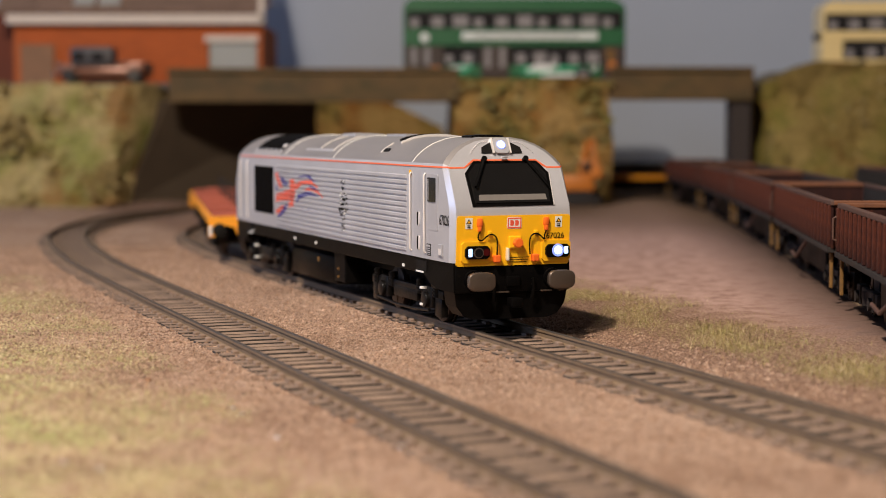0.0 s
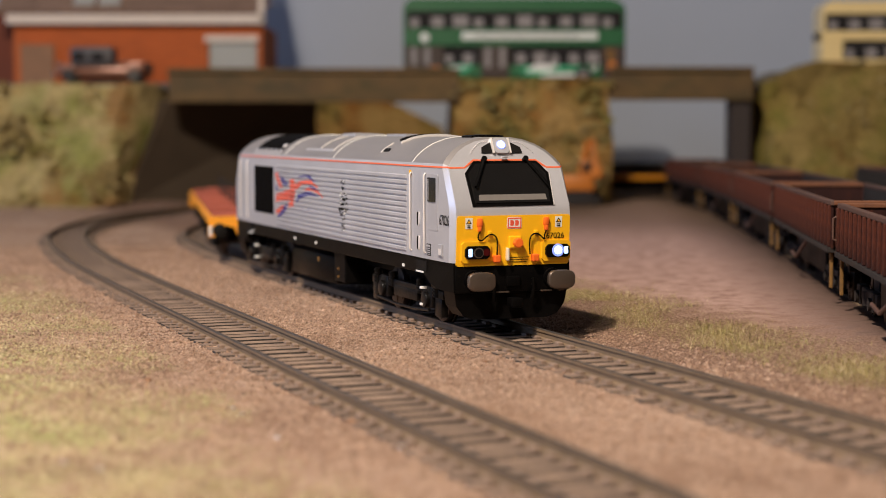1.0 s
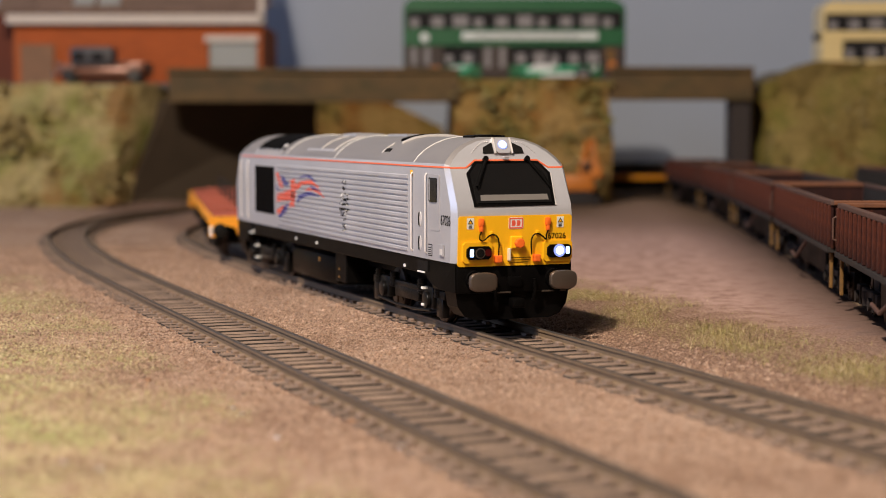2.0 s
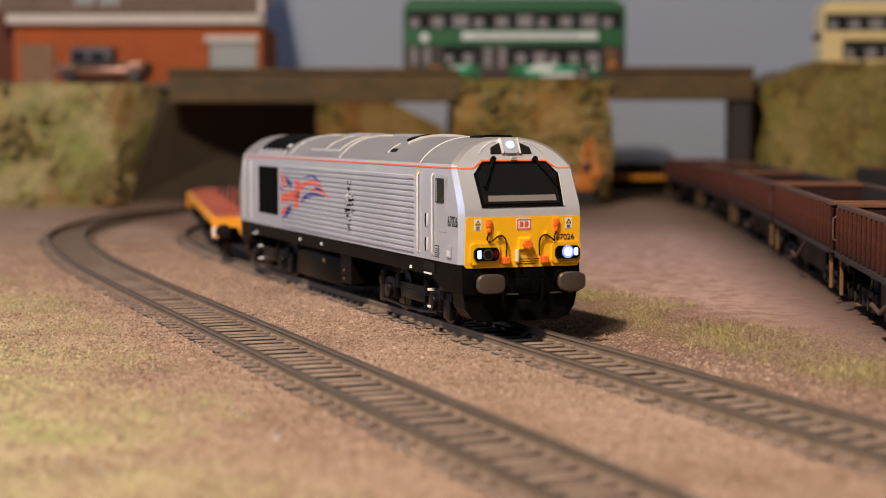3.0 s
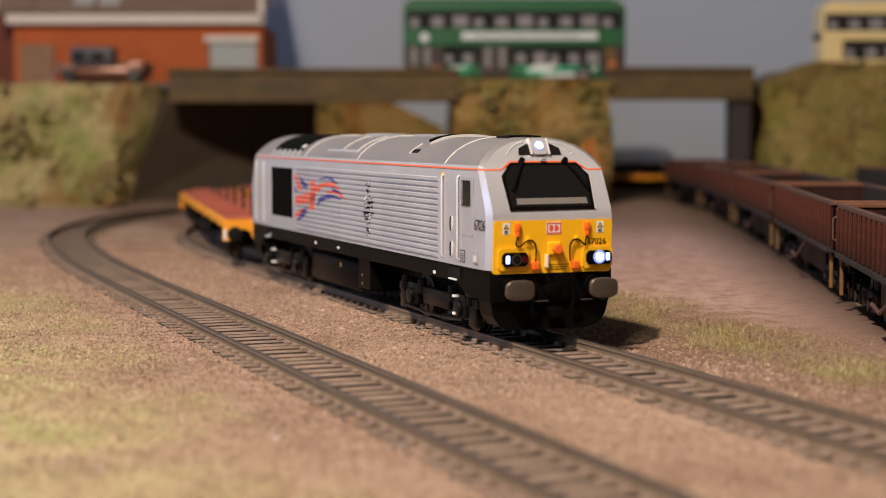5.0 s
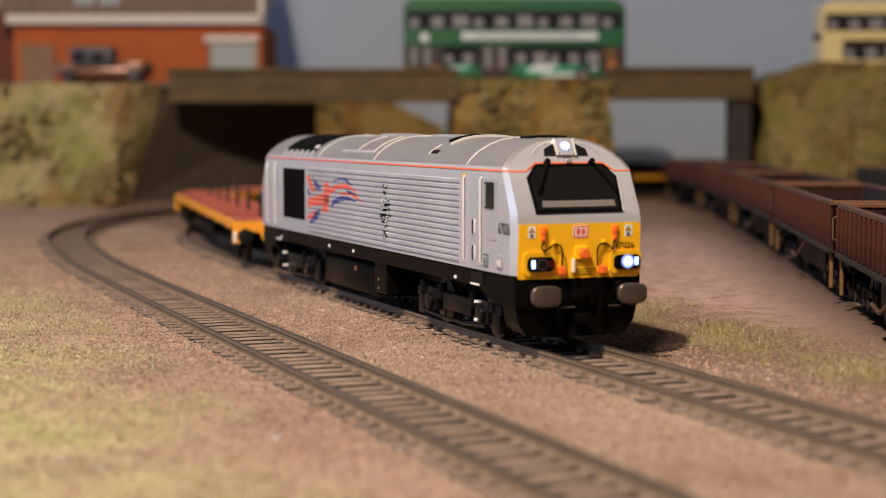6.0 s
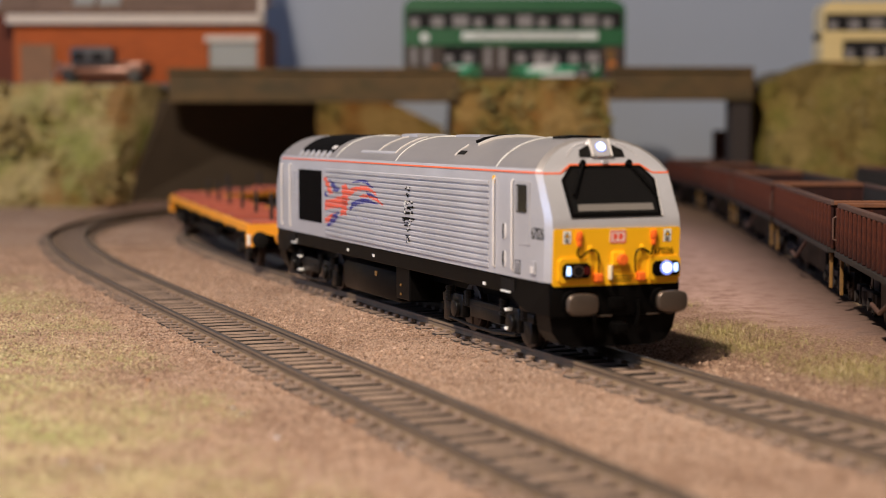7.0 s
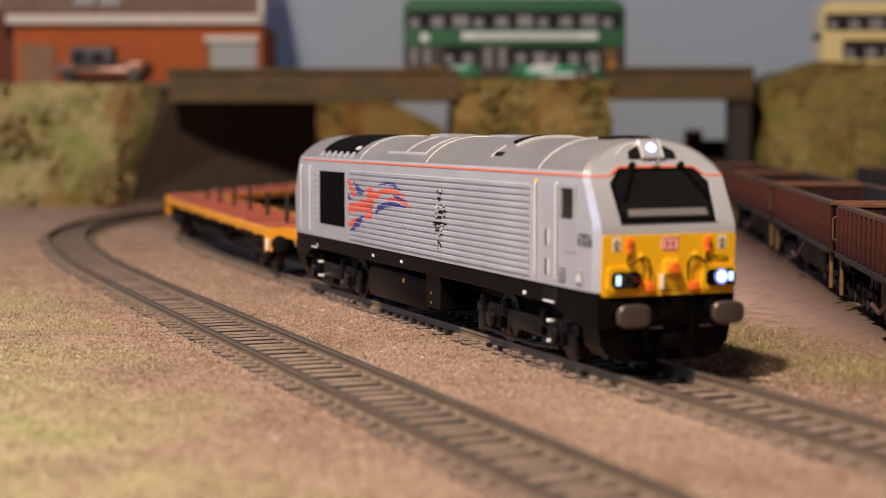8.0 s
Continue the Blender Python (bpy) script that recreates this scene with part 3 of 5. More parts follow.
def build_bogie(loco, x, sets):
    bm = bmesh.new()
    for y in (-13.2, 13.2):
        s = 1 if y > 0 else -1
        box(bm, -30, 30, y - 0.9, y + 0.9, 7.2, 9.6, 0.3)
        box(bm, -10, 10, y - 1.1, y + 1.1, 5.0, 8.2, 0.4)
        for wx in (-18.4, 18.4):
            box(bm, wx - 3.6, wx + 3.6, y - 1.2, y + 1.2, 4.0, 10.2, 0.5)
            cyl(bm, 2.3, 1.6, T(wx, y + s * 1.5, 6.3, 90), 16, bevel=0.25)
            for dx in (-6.6, 6.6):
                cyl(bm, 1.2, 4.2, T(wx + dx, y + s * 0.5, 9.6), 12)
                for k in range(4):
                    cyl(bm, 1.45, 0.5, T(wx + dx, y + s * 0.5, 8.1 + k), 12)
        box(bm, -29, -24, y - 1.0, y + 1.2, 2.2, 7.6, 0.4)
        box(bm, 24, 29, y - 1.0, y + 1.2, 2.2, 7.6, 0.4)
        tube(bm, [(-22, y + s * 1.8, 3.6), (-6, y + s * 2.0, 3.0), (8, y + s * 2.0, 3.0), (22, y + s * 1.8, 3.8)], 0.45)
    box(bm, -26, 26, -8, 8, 8, 11)
    b = part("bogie", bm, BOGIE_BLACK, loco, "black sprung two-axle bogie frame", smooth=True)
    b.matrix_basis = mm(x, 0, 0)
    for wx in (-18.4, 18.4):
        sets.append(build_wheelset(b, wx, 6.35))
    for z in (9.6, 5.0):
        for wx in ((17.5,) if x > 0 else (-9.5,)):
            part("label_plate", boxes((wx - 0.7, wx + 0.7, -16.0, -14.2, z - 0.35, z + 0.35, 0.1)), WHITE, b, "small white stencil plate")
    return b


def build_loco(sets):
    lo = thing("diesel_locomotive", "silver diesel locomotive model with yellow front, black underframe and lit lamps", "locomotive")
    part("body_shell", body_shell(), [SILVER, SILVER_ROOF], lo, "silver painted body with rounded roof", smooth=True)
    # waist line along the cantrail, round the cab corner
    for sgn in (-1, 1):
        bm = bmesh.new()
        xs = [-100, -97] + list(np.linspace(-90, 103, 9)) + [109.3, 115.4, 116.9]
        rows = []
        for x in xs:
            y = half_width(x, 43.4) - 0.03
            rows.append([bm.verts.new((x, sgn * (y - 0.2), 43.22)), bm.verts.new((x, sgn * (y + 0.13), 43.22)), bm.verts.new((x, sgn * (y + 0.06), 43.62)), bm.verts.new((x, sgn * (y - 0.2), 43.62))])
        for p, q in zip(rows, rows[1:]):
            for k in range(4):
                bm.faces.new((p[k], p[(k + 1) % 4], q[(k + 1) % 4], q[k]))
        bm.faces.new(rows[0])
        bm.faces.new(rows[-1])
        bmesh.ops.recalc_face_normals(bm, faces=bm.faces)
        part("cantrail_line", bm, ORANGE_LINE, lo, "thin orange-red line")
    # front
    front_plate("warning_panel", rect(-16.25, 16.25, 17.5, 30.8, 0.5), YELLOW, lo, 0.3, "bright yellow end panel")
    top_line = [(-16.25, 43.05), (-11.7, 43.05), (-8.7, 45.0), (9.1, 45.0), (12.1, 43.05), (16.25, 43.05), (16.25, 43.42), (12.2, 43.42), (9.3, 45.38), (-8.9, 45.38), (-11.8, 43.42), (-16.2, 43.42)]
    front_plate("front_line", top_line, ORANGE_LINE, lo, 0.08)
    front_plate("windscreen_surround", [(-11.6, 33.1), (11.6, 33.3), (12.2, 41.7), (9.4, 44.8), (-9.0, 44.8), (-12.0, 41.7)], BLACK, lo, 0.30, "black rubber windscreen surround")
    front_plate("windscreen", [(-10.7, 33.9), (10.7, 34.0), (11.3, 41.5), (9.0, 44.1), (-8.6, 44.1), (-11.1, 41.5)], GLASS_DARK, lo, 0.42, "dark smoked windscreen")
    front_plate("cab_desk", [(-9.6, 34.5), (9.9, 34.6), (9.8, 36.1), (-9.4, 36.0)], GREY_DASH, lo, 0.46, "grey desk seen through the glass")
    # painted highlight down the right edge of the surround
    front_plate("screen_edge", [(11.7, 33.3), (11.95, 33.3), (12.45, 41.6), (12.2, 41.6)], BRIGHT, lo, 0.34)
    for pts in ([(-5.9, 45.5), (-7.6, 42.5), (-10.0, 38.4)], [(6.1, 45.5), (8.6, 42.0), (11.0, 38.4)]):
        bm = tube(bmesh.new(), [on_front(y, z, 1.1) for y, z in pts], 0.38)
        cyl(bm, 0.75, 1.2, T(*on_front(*pts[0], 0.8), 0, 60), 12)
        w = part("windscreen_wiper", bm, BLACK, lo, "black windscreen wiper arm", smooth=True)
        (y0, z0), (y1, z1) = pts[1], pts[2]
        part("wiper_blade", tube(bmesh.new(), [on_front(y0 + 0.55, z0 + 0.6, 0.85), on_front(y1 + 0.35, z1 - 0.6, 0.85)], 0.28), BLACK, w)
    # lamp over the windscreen with its two vent grilles
    front_plate("marker_lamp_housing", rect(-2.2, 2.1, 46.9, 50.9, 0.6), SILVER, lo, 0.55, smooth=True)
    part("lens_rim", cyl(bmesh.new(), 1.3, 0.4, T(nose(49.1) + 0.5, -0.05, 49.25, 0, 60), 24), LAMP_HALO, lo)
    part("marker_lamp", cyl(bmesh.new(), 1.05, 0.7, T(nose(49.1) + 0.55, -0.05, 49.3, 0, 60), 24, bevel=0.15), LAMP_ON, lo, "round lit white marker lamp", smooth=True)
    for y in (-2.5, 2.4):
        front_plate("housing_edge", rect(y - 0.25, y + 0.25, 46.9, 50.9), BRIGHT, lo, 0.6)
    for s in (-1, 1):
        g = front_plate("vent_grille", [(s * 2.7, 47.1), (s * 5.9, 47.1), (s * 5.6, 48.6), (s * 2.9, 49.9)] if s > 0 else [(s * 5.6, 48.6), (s * 5.9, 47.1), (s * 2.7, 47.1), (s * 2.9, 49.9)], FRAME_BLACK, lo, 0.12, "dark mesh vent")
        for k in range(9):
            y = s * (4.0 + 0.62 * k)
            z = 50.2 - 0.055 * k * k * 0.8
            part("rivet", boxes((nose(z) - 0.2, nose(z) + 0.15, y - 0.1, y + 0.1, z - 0.1, z + 0.1)), BRIGHT, lo)
    part("horn_cover", boxes((116.0, 117.4, -0.9, 0.7, 45.7, 46.3, 0.2)), SILVER, lo)
    # head and marker lamps
    for s in (-1, 1):
        c = 10.6 * s if s < 0 else 12.5
        front_plate("lamp_bezel", rect(c - 4.4, c + 3.9, 18.4, 24.0, 0.7), YELLOW, lo, 0.8)
        cl = front_plate("lamp_unit", rect(c - 3.5, c + 3.4, 19.4, 22.9, 0.8), BLACK, lo, 1.5, "black oval lamp cluster")
        fx = nose(21) + 1.55
        if s < 0:
            part("marker_light", boxes((fx - 0.2, fx + 0.2, c - 2.7, c - 1.6, 20.1, 22.2, 0.2)), LAMP_SOFT, cl, "lit white marker light")
            part("lens_ring", cyl(bmesh.new(), 1.4, 0.3, T(fx, c + 0.2, 21.1, 0, 90), 20), BUFFER, cl)
            part("head_light", cyl(bmesh.new(), 1.1, 0.45, T(fx, c + 0.2, 21.1, 0, 90), 20), GLASS_DARK, cl, "unlit round headlight")
            part("tail_light", cyl(bmesh.new(), 0.95, 0.4, T(fx, c + 2.4, 21.2, 0, 90), 20), paint("dark_red_lens", (0.06, 0.005, 0.005), 0.15), cl, "unlit red tail light")
        else:
            part("lens_rim", cyl(bmesh.new(), 1.7, 0.4, T(fx, c - 0.1, 21.3, 0, 90), 24), LAMP_HALO, cl, "glowing ring for the blue lamp halo")
            part("head_light", cyl(bmesh.new(), 1.15, 0.6, T(fx, c - 0.1, 21.3, 0, 90), 24, bevel=0.15), LAMP_ON, cl, "brightly lit round headlight", smooth=True)
            part("marker_light", boxes((fx - 0.2, fx + 0.3, c + 1.75, c + 2.85, 20.3, 22.3, 0.25)), LAMP_SOFT, cl, "lit white marker light")
    # jumper caps, pipes and plates
    fx = nose(25)
    for s in (-1, 1):
        yc = -9.9 if s < 0 else 9.2
        bm = boxes((fx, fx + 1.3, yc - 0.8, yc + 0.8, 27.9, 30.2, 0.45))
        box(bm, fx, fx + 1.2, yc - 0.5, yc + 0.5, 26.6, 28.2, 0.3)
        part("jumper_cap", bm, ORANGE, lo, "orange cable socket cap", smooth=True)
        d = 1 if s < 0 else -1
        pts = [(yc, 26.7), (yc - 0.6, 25.6), (yc - 0.5, 24.5), (yc + 0.6 * d, 24.2), (yc + 1.6 * d, 25.2), (yc + 2.9 * d, 26.0), (yc + 4.3 * d, 25.6), (yc + 5.0 * d, 24.2), (yc + 4.8 * d, 20.4)]
        for _ in range(2):
            cut = [((3 * a + c) / 4, (3 * b + d2) / 4) for (a, b), (c, d2) in zip(pts, pts[1:])]
            far = [((a + 3 * c) / 4, (b + 3 * d2) / 4) for (a, b), (c, d2) in zip(pts, pts[1:])]
            pts = [pts[0]] + [q for pair in zip(cut, far) for q in pair] + [pts[-1]]
        part("jumper_cable", tube(bmesh.new(), [(fx + 1.0, y, z) for y, z in pts], 0.2), BLACK, lo, "black looped jumper cable", smooth=True)
        yb = -5.0 if s < 0 else 6.0
        part("cable_socket", boxes((fx - 0.4, fx + 1.5, yb - 0.95, yb + 0.95, 18.4, 20.4, 0.3)), ORANGE, lo, "orange cable socket")
        part("cable_clip", boxes((fx, fx + 0.9, yc + 2.9 * d - 0.5, yc + 2.9 * d + 0.5, 25.7, 26.7, 0.2)), YELLOW, lo)
        yw = -12.9 if s < 0 else 12.9
        w = front_plate("warning_sticker", rect(yw - 1.0, yw + 1.0, 27.4, 30.3), WHITE, lo, 0.36, "white sticker with warning triangle")
        bm = slab(bmesh.new(), [(yw - 0.8, 28.7), (yw + 0.8, 28.7), (yw, 30.0)], on_front, 0.40, (1, 0, 0))
        part("triangle", bm, BLACK, w)
        bm = slab(bmesh.new(), [(yw - 0.42, 28.9), (yw + 0.42, 28.9), (yw, 29.6)], on_front, 0.43, (1, 0, 0))
        part("triangle_field", bm, YELLOW, w)
        part("sticker_bars", boxes(*[(nose(28), nose(28) + 0.42, yw - 0.5, yw + 0.45, z, z + 0.26) for z in (27.65, 28.1)]), BLACK, w)
    part("coupling_socket_base", boxes((fx - 0.3, fx + 0.8, -1.5, 2.0, 22.0, 25.3, 0.3)), YELLOW, lo)
    bm = cyl(bmesh.new(), 1.35, 1.6, T(fx + 1.3, 0.8, 23.5, 0, 90), 8, bevel=0.25)
    part("coupling_socket", bm, ORANGE, lo, "orange hexagonal socket cap")
    part("grab_bar", boxes((fx - 0.3, fx + 1.2, -2.2, -1.5, 18.8, 22.2, 0.25)), paint("cream_handle", (0.75, 0.66, 0.5)), lo, "pale upright handle")
    lg = front_plate("red_square_emblem", rect(-2.05, 2.15, 27.2, 30.3, 0.35), WHITE, lo, 0.36, "white plate with a red frame and two red shapes")
    for y0, y1, z0, z1 in ((-1.9, 2.0, 27.35, 27.68), (-1.9, 2.0, 29.82, 30.15), (-1.9, -1.6, 27.6, 29.9), (1.7, 2.0, 27.6, 29.9)):
        part("emblem_frame", slab(bmesh.new(), rect(y0, y1, z0, z1), on_front, 0.41, (1, 0, 0)), RED, lg)
    for y0 in (-1.15, 0.25):
        part("emblem_shape", slab(bmesh.new(), [(y0, 28.0), (y0 + 0.75, 28.0), (y0 + 1.05, 28.4), (y0 + 1.05, 29.1), (y0 + 0.75, 29.5), (y0, 29.5)], on_front, 0.41, (1, 0, 0)), RED, lg)
    lettering("running_number", "67026", 2.15, Matrix(((0, 0, 1, (nose(25) + 0.36) * MM), (1, 0, 0, 12.0 * MM), (0, 1, 0, 25.1 * MM), (0, 0, 0, 1))), BLACK, lo)
    lettering("running_number", "67026", 3.1, mm(117.4, -17.60, 29.3, 90, 0, 2.0) @ Matrix.Diagonal((0.85, 1.25, 1, 1)), BLACK, lo)
    part("notice_bars", boxes(*[(nose(19), nose(19) + 0.36, -1.2 + 0.3 * (k % 2), 4.6 - 0.4 * k, 19.5 - 0.6 * k, 19.66 - 0.6 * k) for k in range(3)]), FRAME_BLACK, lo, "small unreadable dark notice lines")
    # buffer beam, skirt and buffers at both ends
    for s in (-1, 1):
        bm = boxes((min(s * 104, s * 122.4), max(s * 104, s * 122.4), -16.3, 16.3, 10.4, 17.6, 0.3))
        before = {c.name for c in lo.children}
        part("buffer_beam", bm, BLACK, lo, "black buffer beam", smooth=True)
        pts = [(-16.3, 10.5), (-15.6, 6.8), (-13.6, 4.2), (-10.5, 3.2), (10.5, 3.2), (13.6, 4.2), (15.6, 6.8), (16.3, 10.5)]
        bm = bmesh.new()
        slab(bm, pts, lambda u, v: (s * (122.6 - 0.012 * u * u * 0.3 - 0.1 * (10.5 - v)), u, v), -8, (s, 0, 0))
        bmesh.ops.recalc_face_normals(bm, faces=bm.faces)
        part("obstacle_deflector", bm, BLACK, lo, "black curved plough plate below the beam")
        part("step_edge", boxes(*[(min(s * 121.8, s * 122.9), max(s * 121.8, s * 122.9), a, b, 10.3, 10.65) for a, b in ((-5, -1.2), (8.0, 11.2), (13.2, 14.8))]), BUFFER, lo)
        for y in (-11.4, 11.4):
            bm = cyl(bmesh.new(), 1.9, 6.4, T(s * 125.0, y, 13.9, 0, 90), 20)
            cyl(bm, 2.6, 1.6, T(s * 122.8, y, 13.9, 0, 90), 20)
            part("buffer_shank", bm, BLACK, lo, smooth=True)
            bm = bmesh.new()
            k = 36
            rim = [(math.copysign(abs(math.cos(a)) ** 0.62, math.cos(a)) * 3.85, math.copysign(abs(math.sin(a)) ** 0.62, math.sin(a)) * 2.5) for a in [math.tau * i / k for i in range(k)]]
            rings = [[bm.verts.new((s * x, y + u * q, 13.9 + v * q)) for u, v in rim] for x, q in ((127.6, 0.9), (128.0, 1.0), (128.9, 1.0), (129.25, 0.93), (129.4, 0.75), (129.5, 0.3))]
            for a, b in zip(rings, rings[1:]):
                for i in range(k):
                    bm.faces.new((a[i], a[(i + 1) % k], b[(i + 1) % k], b[i]))
            bm.faces.new(rings[0])
            bm.faces.new(rings[-1])
            bmesh.ops.recalc_face_normals(bm, faces=bm.faces)
            part("buffer_head", bm, BUFFER, lo, "dull steel oval buffer head", smooth=True)
        bm = boxes((min(s * 122, s * 126), max(s * 122, s * 126), -1.6, 1.6, 6.5, 9.0, 0.4))
        box(bm, min(s * 122, s * 123.2), max(s * 122, s * 123.2), -2.0, 2.0, 11.8, 14.6, 0.4)
        tube(bm, [(s * 123.2, -5.5, 14), (s * 123.3, -5.7, 11), (s * 122.6, -5.3, 8)], 0.5)
        tube(bm, [(s * 123.2, 5.5, 14), (s * 123.3, 5.7, 11), (s * 122.6, 5.3, 8)], 0.5)
        part("coupling", bm, BLACK, lo, "black coupling hook and brake pipes", smooth=True)
        if s < 0:
            for ob in [c for c in lo.children if c.name not in before]:
                ob.matrix_basis = mm(REAR, 0, 0)
    # side sills, cab skirts, tank
    for y in (-17.3, 17.3):
        s = -1 if y < 0 else 1
        part("side_sill", boxes((-92, 104, min(y, y - s * 2), max(y, y - s * 2), 14.1, 18.3, 0.25)), BLACK, lo, "black side sill")
        for e in (-1, 1):
            bm = slab(bmesh.new(), [(e * 99, 18.3), (e * 122.0, 18.3), (e * 122.2, 10.6), (e * 112, 10.7), (e * 106, 12.0), (e * 101, 14.3)], lambda u, v: (u, s * (17.0 - 0.0018 * max(0, abs(u) - 103) ** 2), v), 0.4, (0, s, 0))
            bmesh.ops.recalc_face_normals(bm, faces=bm.faces)
            made = [part("cab_skirt", bm, BLACK, lo, "black cab-side skirt with a step")]
            made.append(part("step_recess", boxes((min(e * 96, e * 104), max(e * 96, e * 104), min(s * 17.2, s * 17.6), max(s * 17.2, s * 17.6), 14.9, 17.6)), FRAME_BLACK, lo))
            made.append(part("step_edge", boxes((min(e * 96, e * 101.5), max(e * 96, e * 101.5), min(s * 17.0, s * 17.7), max(s * 17.0, s * 17.7), 14.3, 14.75)), WHITE, lo))
            for ob in made if e < 0 else ():
                ob.matrix_basis = mm(REAR, 0, 0)
    bm = boxes((-38, 15, -15.6, 15.6, 2.9, 12.6, 2.2))
    part("fuel_tank", bm, BLACK, lo, "black rounded fuel tank under the body", smooth=True)
    part("equipment_case", boxes((15.5, 27, -16.2, 16.2, 4.9, 14.2, 0.4)), BLACK, lo)
    part("underframe_beam", boxes((-95, 100, -9, 9, 10.5, 18.4)), BLACK, lo)
    part("tank_valve", boxes((-4.6, -3.2, -15.9, -15.5, 9.6, 11.0, 0.1)), DULL_YELLOW, lo)
    for x, z in ((-26, 16), (-1, 16), (85, 15.2), (-84, 15.4), (-90, 15.2)):
        part("label_plate", boxes((x - 0.7, x + 0.7, -17.55, -17.2, z - 0.4, z + 0.4)), WHITE, lo, "small white stencil plate")
    for x, z in ((20, 9), (20, 6.4)):
        part("label_plate", boxes((x - 0.35, x + 0.35, -16.5, -16.1, z - 0.35, z + 0.35)), DULL_YELLOW, lo)
    for x in (77.5, -77.5):
        build_bogie(lo, x, sets)
    # side: corrugated panel, grille, doors, window
    slat = {}
    for y, tag in ((-17.8, 0), (17.8, 1)):
        bm = bmesh.new()
        s = -1 if y < 0 else 1
        sec = [(-0.62, 0), (-0.36, 0.42), (0.36, 0.42), (0.62, 0)]
        a = [bm.verts.new((-47.5, y + s * h - s * 0.05, v)) for v, h in sec]
        b = [bm.verts.new((89.0, y + s * h - s * 0.05, v)) for v, h in sec]
        for i in range(3):
            bm.faces.new((a[i], b[i], b[i + 1], a[i + 1]))
        bm.faces.new(a)
        bm.faces.new(b[::-1])
        bmesh.ops.recalc_face_normals(bm, faces=bm.faces)
        slat[tag] = mesh_of("body_rib", bm, SILVER)
    for k in range(14):
        for tag in slat:
            share("body_rib", slat[tag], lo, mm(0, 0, 20.0 + k * 1.56))
    side_plate("radiator_grille", rect(-79, -52.5, 22.9, 40.0), GRILLE_BLACK, lo, 0.12, "black radiator grille")
    for k in range(9):
        part("grille_bar", boxes((-78.2 + 2.9 * k, -76.9 + 2.9 * k, -18.0, -17.9, 23.2, 39.7)), GRILLE_BLACK, lo)
    bm = bmesh.new()
    for k in range(9):
        box(bm, -85.5, -81.5, -18.0, -17.7, 24 + 1.8 * k, 24.9 + 1.8 * k, 0.1)
    part("louvre", bm, SILVER, lo)
    for x in (92.8, 104.0, -89.0, -99.5):
        for y in (-18.1, 18.1):
            part("handrail", tube(bmesh.new(), [(x, y * 0.985, 19.9), (x, y * 1.012, 20.4), (x, y * 1.012, 41.0), (x, y * 0.985, 41.6)], 0.27), BRIGHT if y < 0 else SILVER, lo, "bright upright handrail", smooth=True)
    side_plate("cab_door", rect(104.8, 113.3, 26.4, 41.4, 0.3), SILVER, lo, 0.06, "flush silver cab door")
    side_plate("cab_side_window", rect(106.0, 111.8, 34.0, 40.5, 0.3), GLASS_DARK, lo, 0.3, "dark narrow cab window")
    part("window_edge", boxes((106.6, 107.0, -18.2, -17.95, 34.4, 40.1)), SILVER, lo)
    # hand recesses: bright oval paints the highlight, dark crescent the shaded left side
    for zc in (29.0, 22.4):
        bm = slab(bmesh.new(), [(98.9 + (0.9 if math.cos(a) > 0 else 0.45) * math.cos(a), zc + 2.0 * math.sin(a)) for a in [math.tau * k / 20 for k in range(20)]], on_side, 0.12, (0, -1, 0))
        hr = part("door_recess", bm, BRIGHT, lo, "oval hand recess with a painted highlight")
        part("recess_rim", tube(bmesh.new(), [(98.6 - 0.5 * math.cos(a), -17.95, zc + 1.9 * math.sin(a)) for a in np.linspace(-1.2, 1.2, 9)], 0.25), FRAME_BLACK, hr)
    side_plate("builder_plate", rect(113.7, 116.6, 19.9, 22.9), SILVER, lo, 0.22, both=False)
    part("builder_plate_face", boxes((114.3, 116.1, -18.12, -17.9, 20.2, 21.8)), BRIGHT, lo)
    side_plate("data_panel", rect(104.9, 108.0, 19.4, 22.6), FRAME_BLACK, lo, 0.06, both=False)
    side_plate("data_panel_face", rect(105.15, 107.75, 19.65, 22.35), SILVER, lo, 0.1, both=False)
    part("data_bars", boxes(*[(105.4, 107.5, -17.96, -17.7, 19.9 + 0.55 * k, 20.1 + 0.55 * k) for k in range(4)]), FRAME_BLACK, lo)
    side_plate("yellow_tag", rect(91.6, 92.6, 40.4, 42.2), YELLOW, lo, 0.3, both=False)
    # flying flag printed over the ribs
    red = [[(-47.9, 30.6), (-40, 31.2), (-33.9, 32.4), (-22.9, 32.0), (-25, 29.6), (-33.9, 28.8), (-48.0, 27.6)],
           [(-29.8, 35.8), (-27, 36.4), (-24.4, 36.0), (-22.8, 34.7), (-24.4, 30), (-25.9, 26.8), (-31.9, 26.3), (-30, 30)],
           [(-24.4, 34.1), (-20, 35.4), (-15.1, 36.0), (-9, 36.4), (-3.9, 36.2), (1, 35.4), (4.6, 33.9), (-3.9, 35.1), (-9, 35.2), (-15.1, 34.7), (-22.9, 32.6)],
           [(-13.6, 32.9), (-9, 33.8), (-5.8, 34.0), (0, 33.8), (4.2, 33.2), (7.5, 32.3), (9.9, 31.0), (4.1, 32.4), (-3.9, 33.1)],
           [(-49.9, 38.1), (-46.3, 38.0), (-39.4, 33.2), (-43.2, 32.5)],
           [(-48.5, 24.6), (-42, 26.2), (-37.4, 26.9), (-38.1, 25.2), (-47.6, 23.1)]]
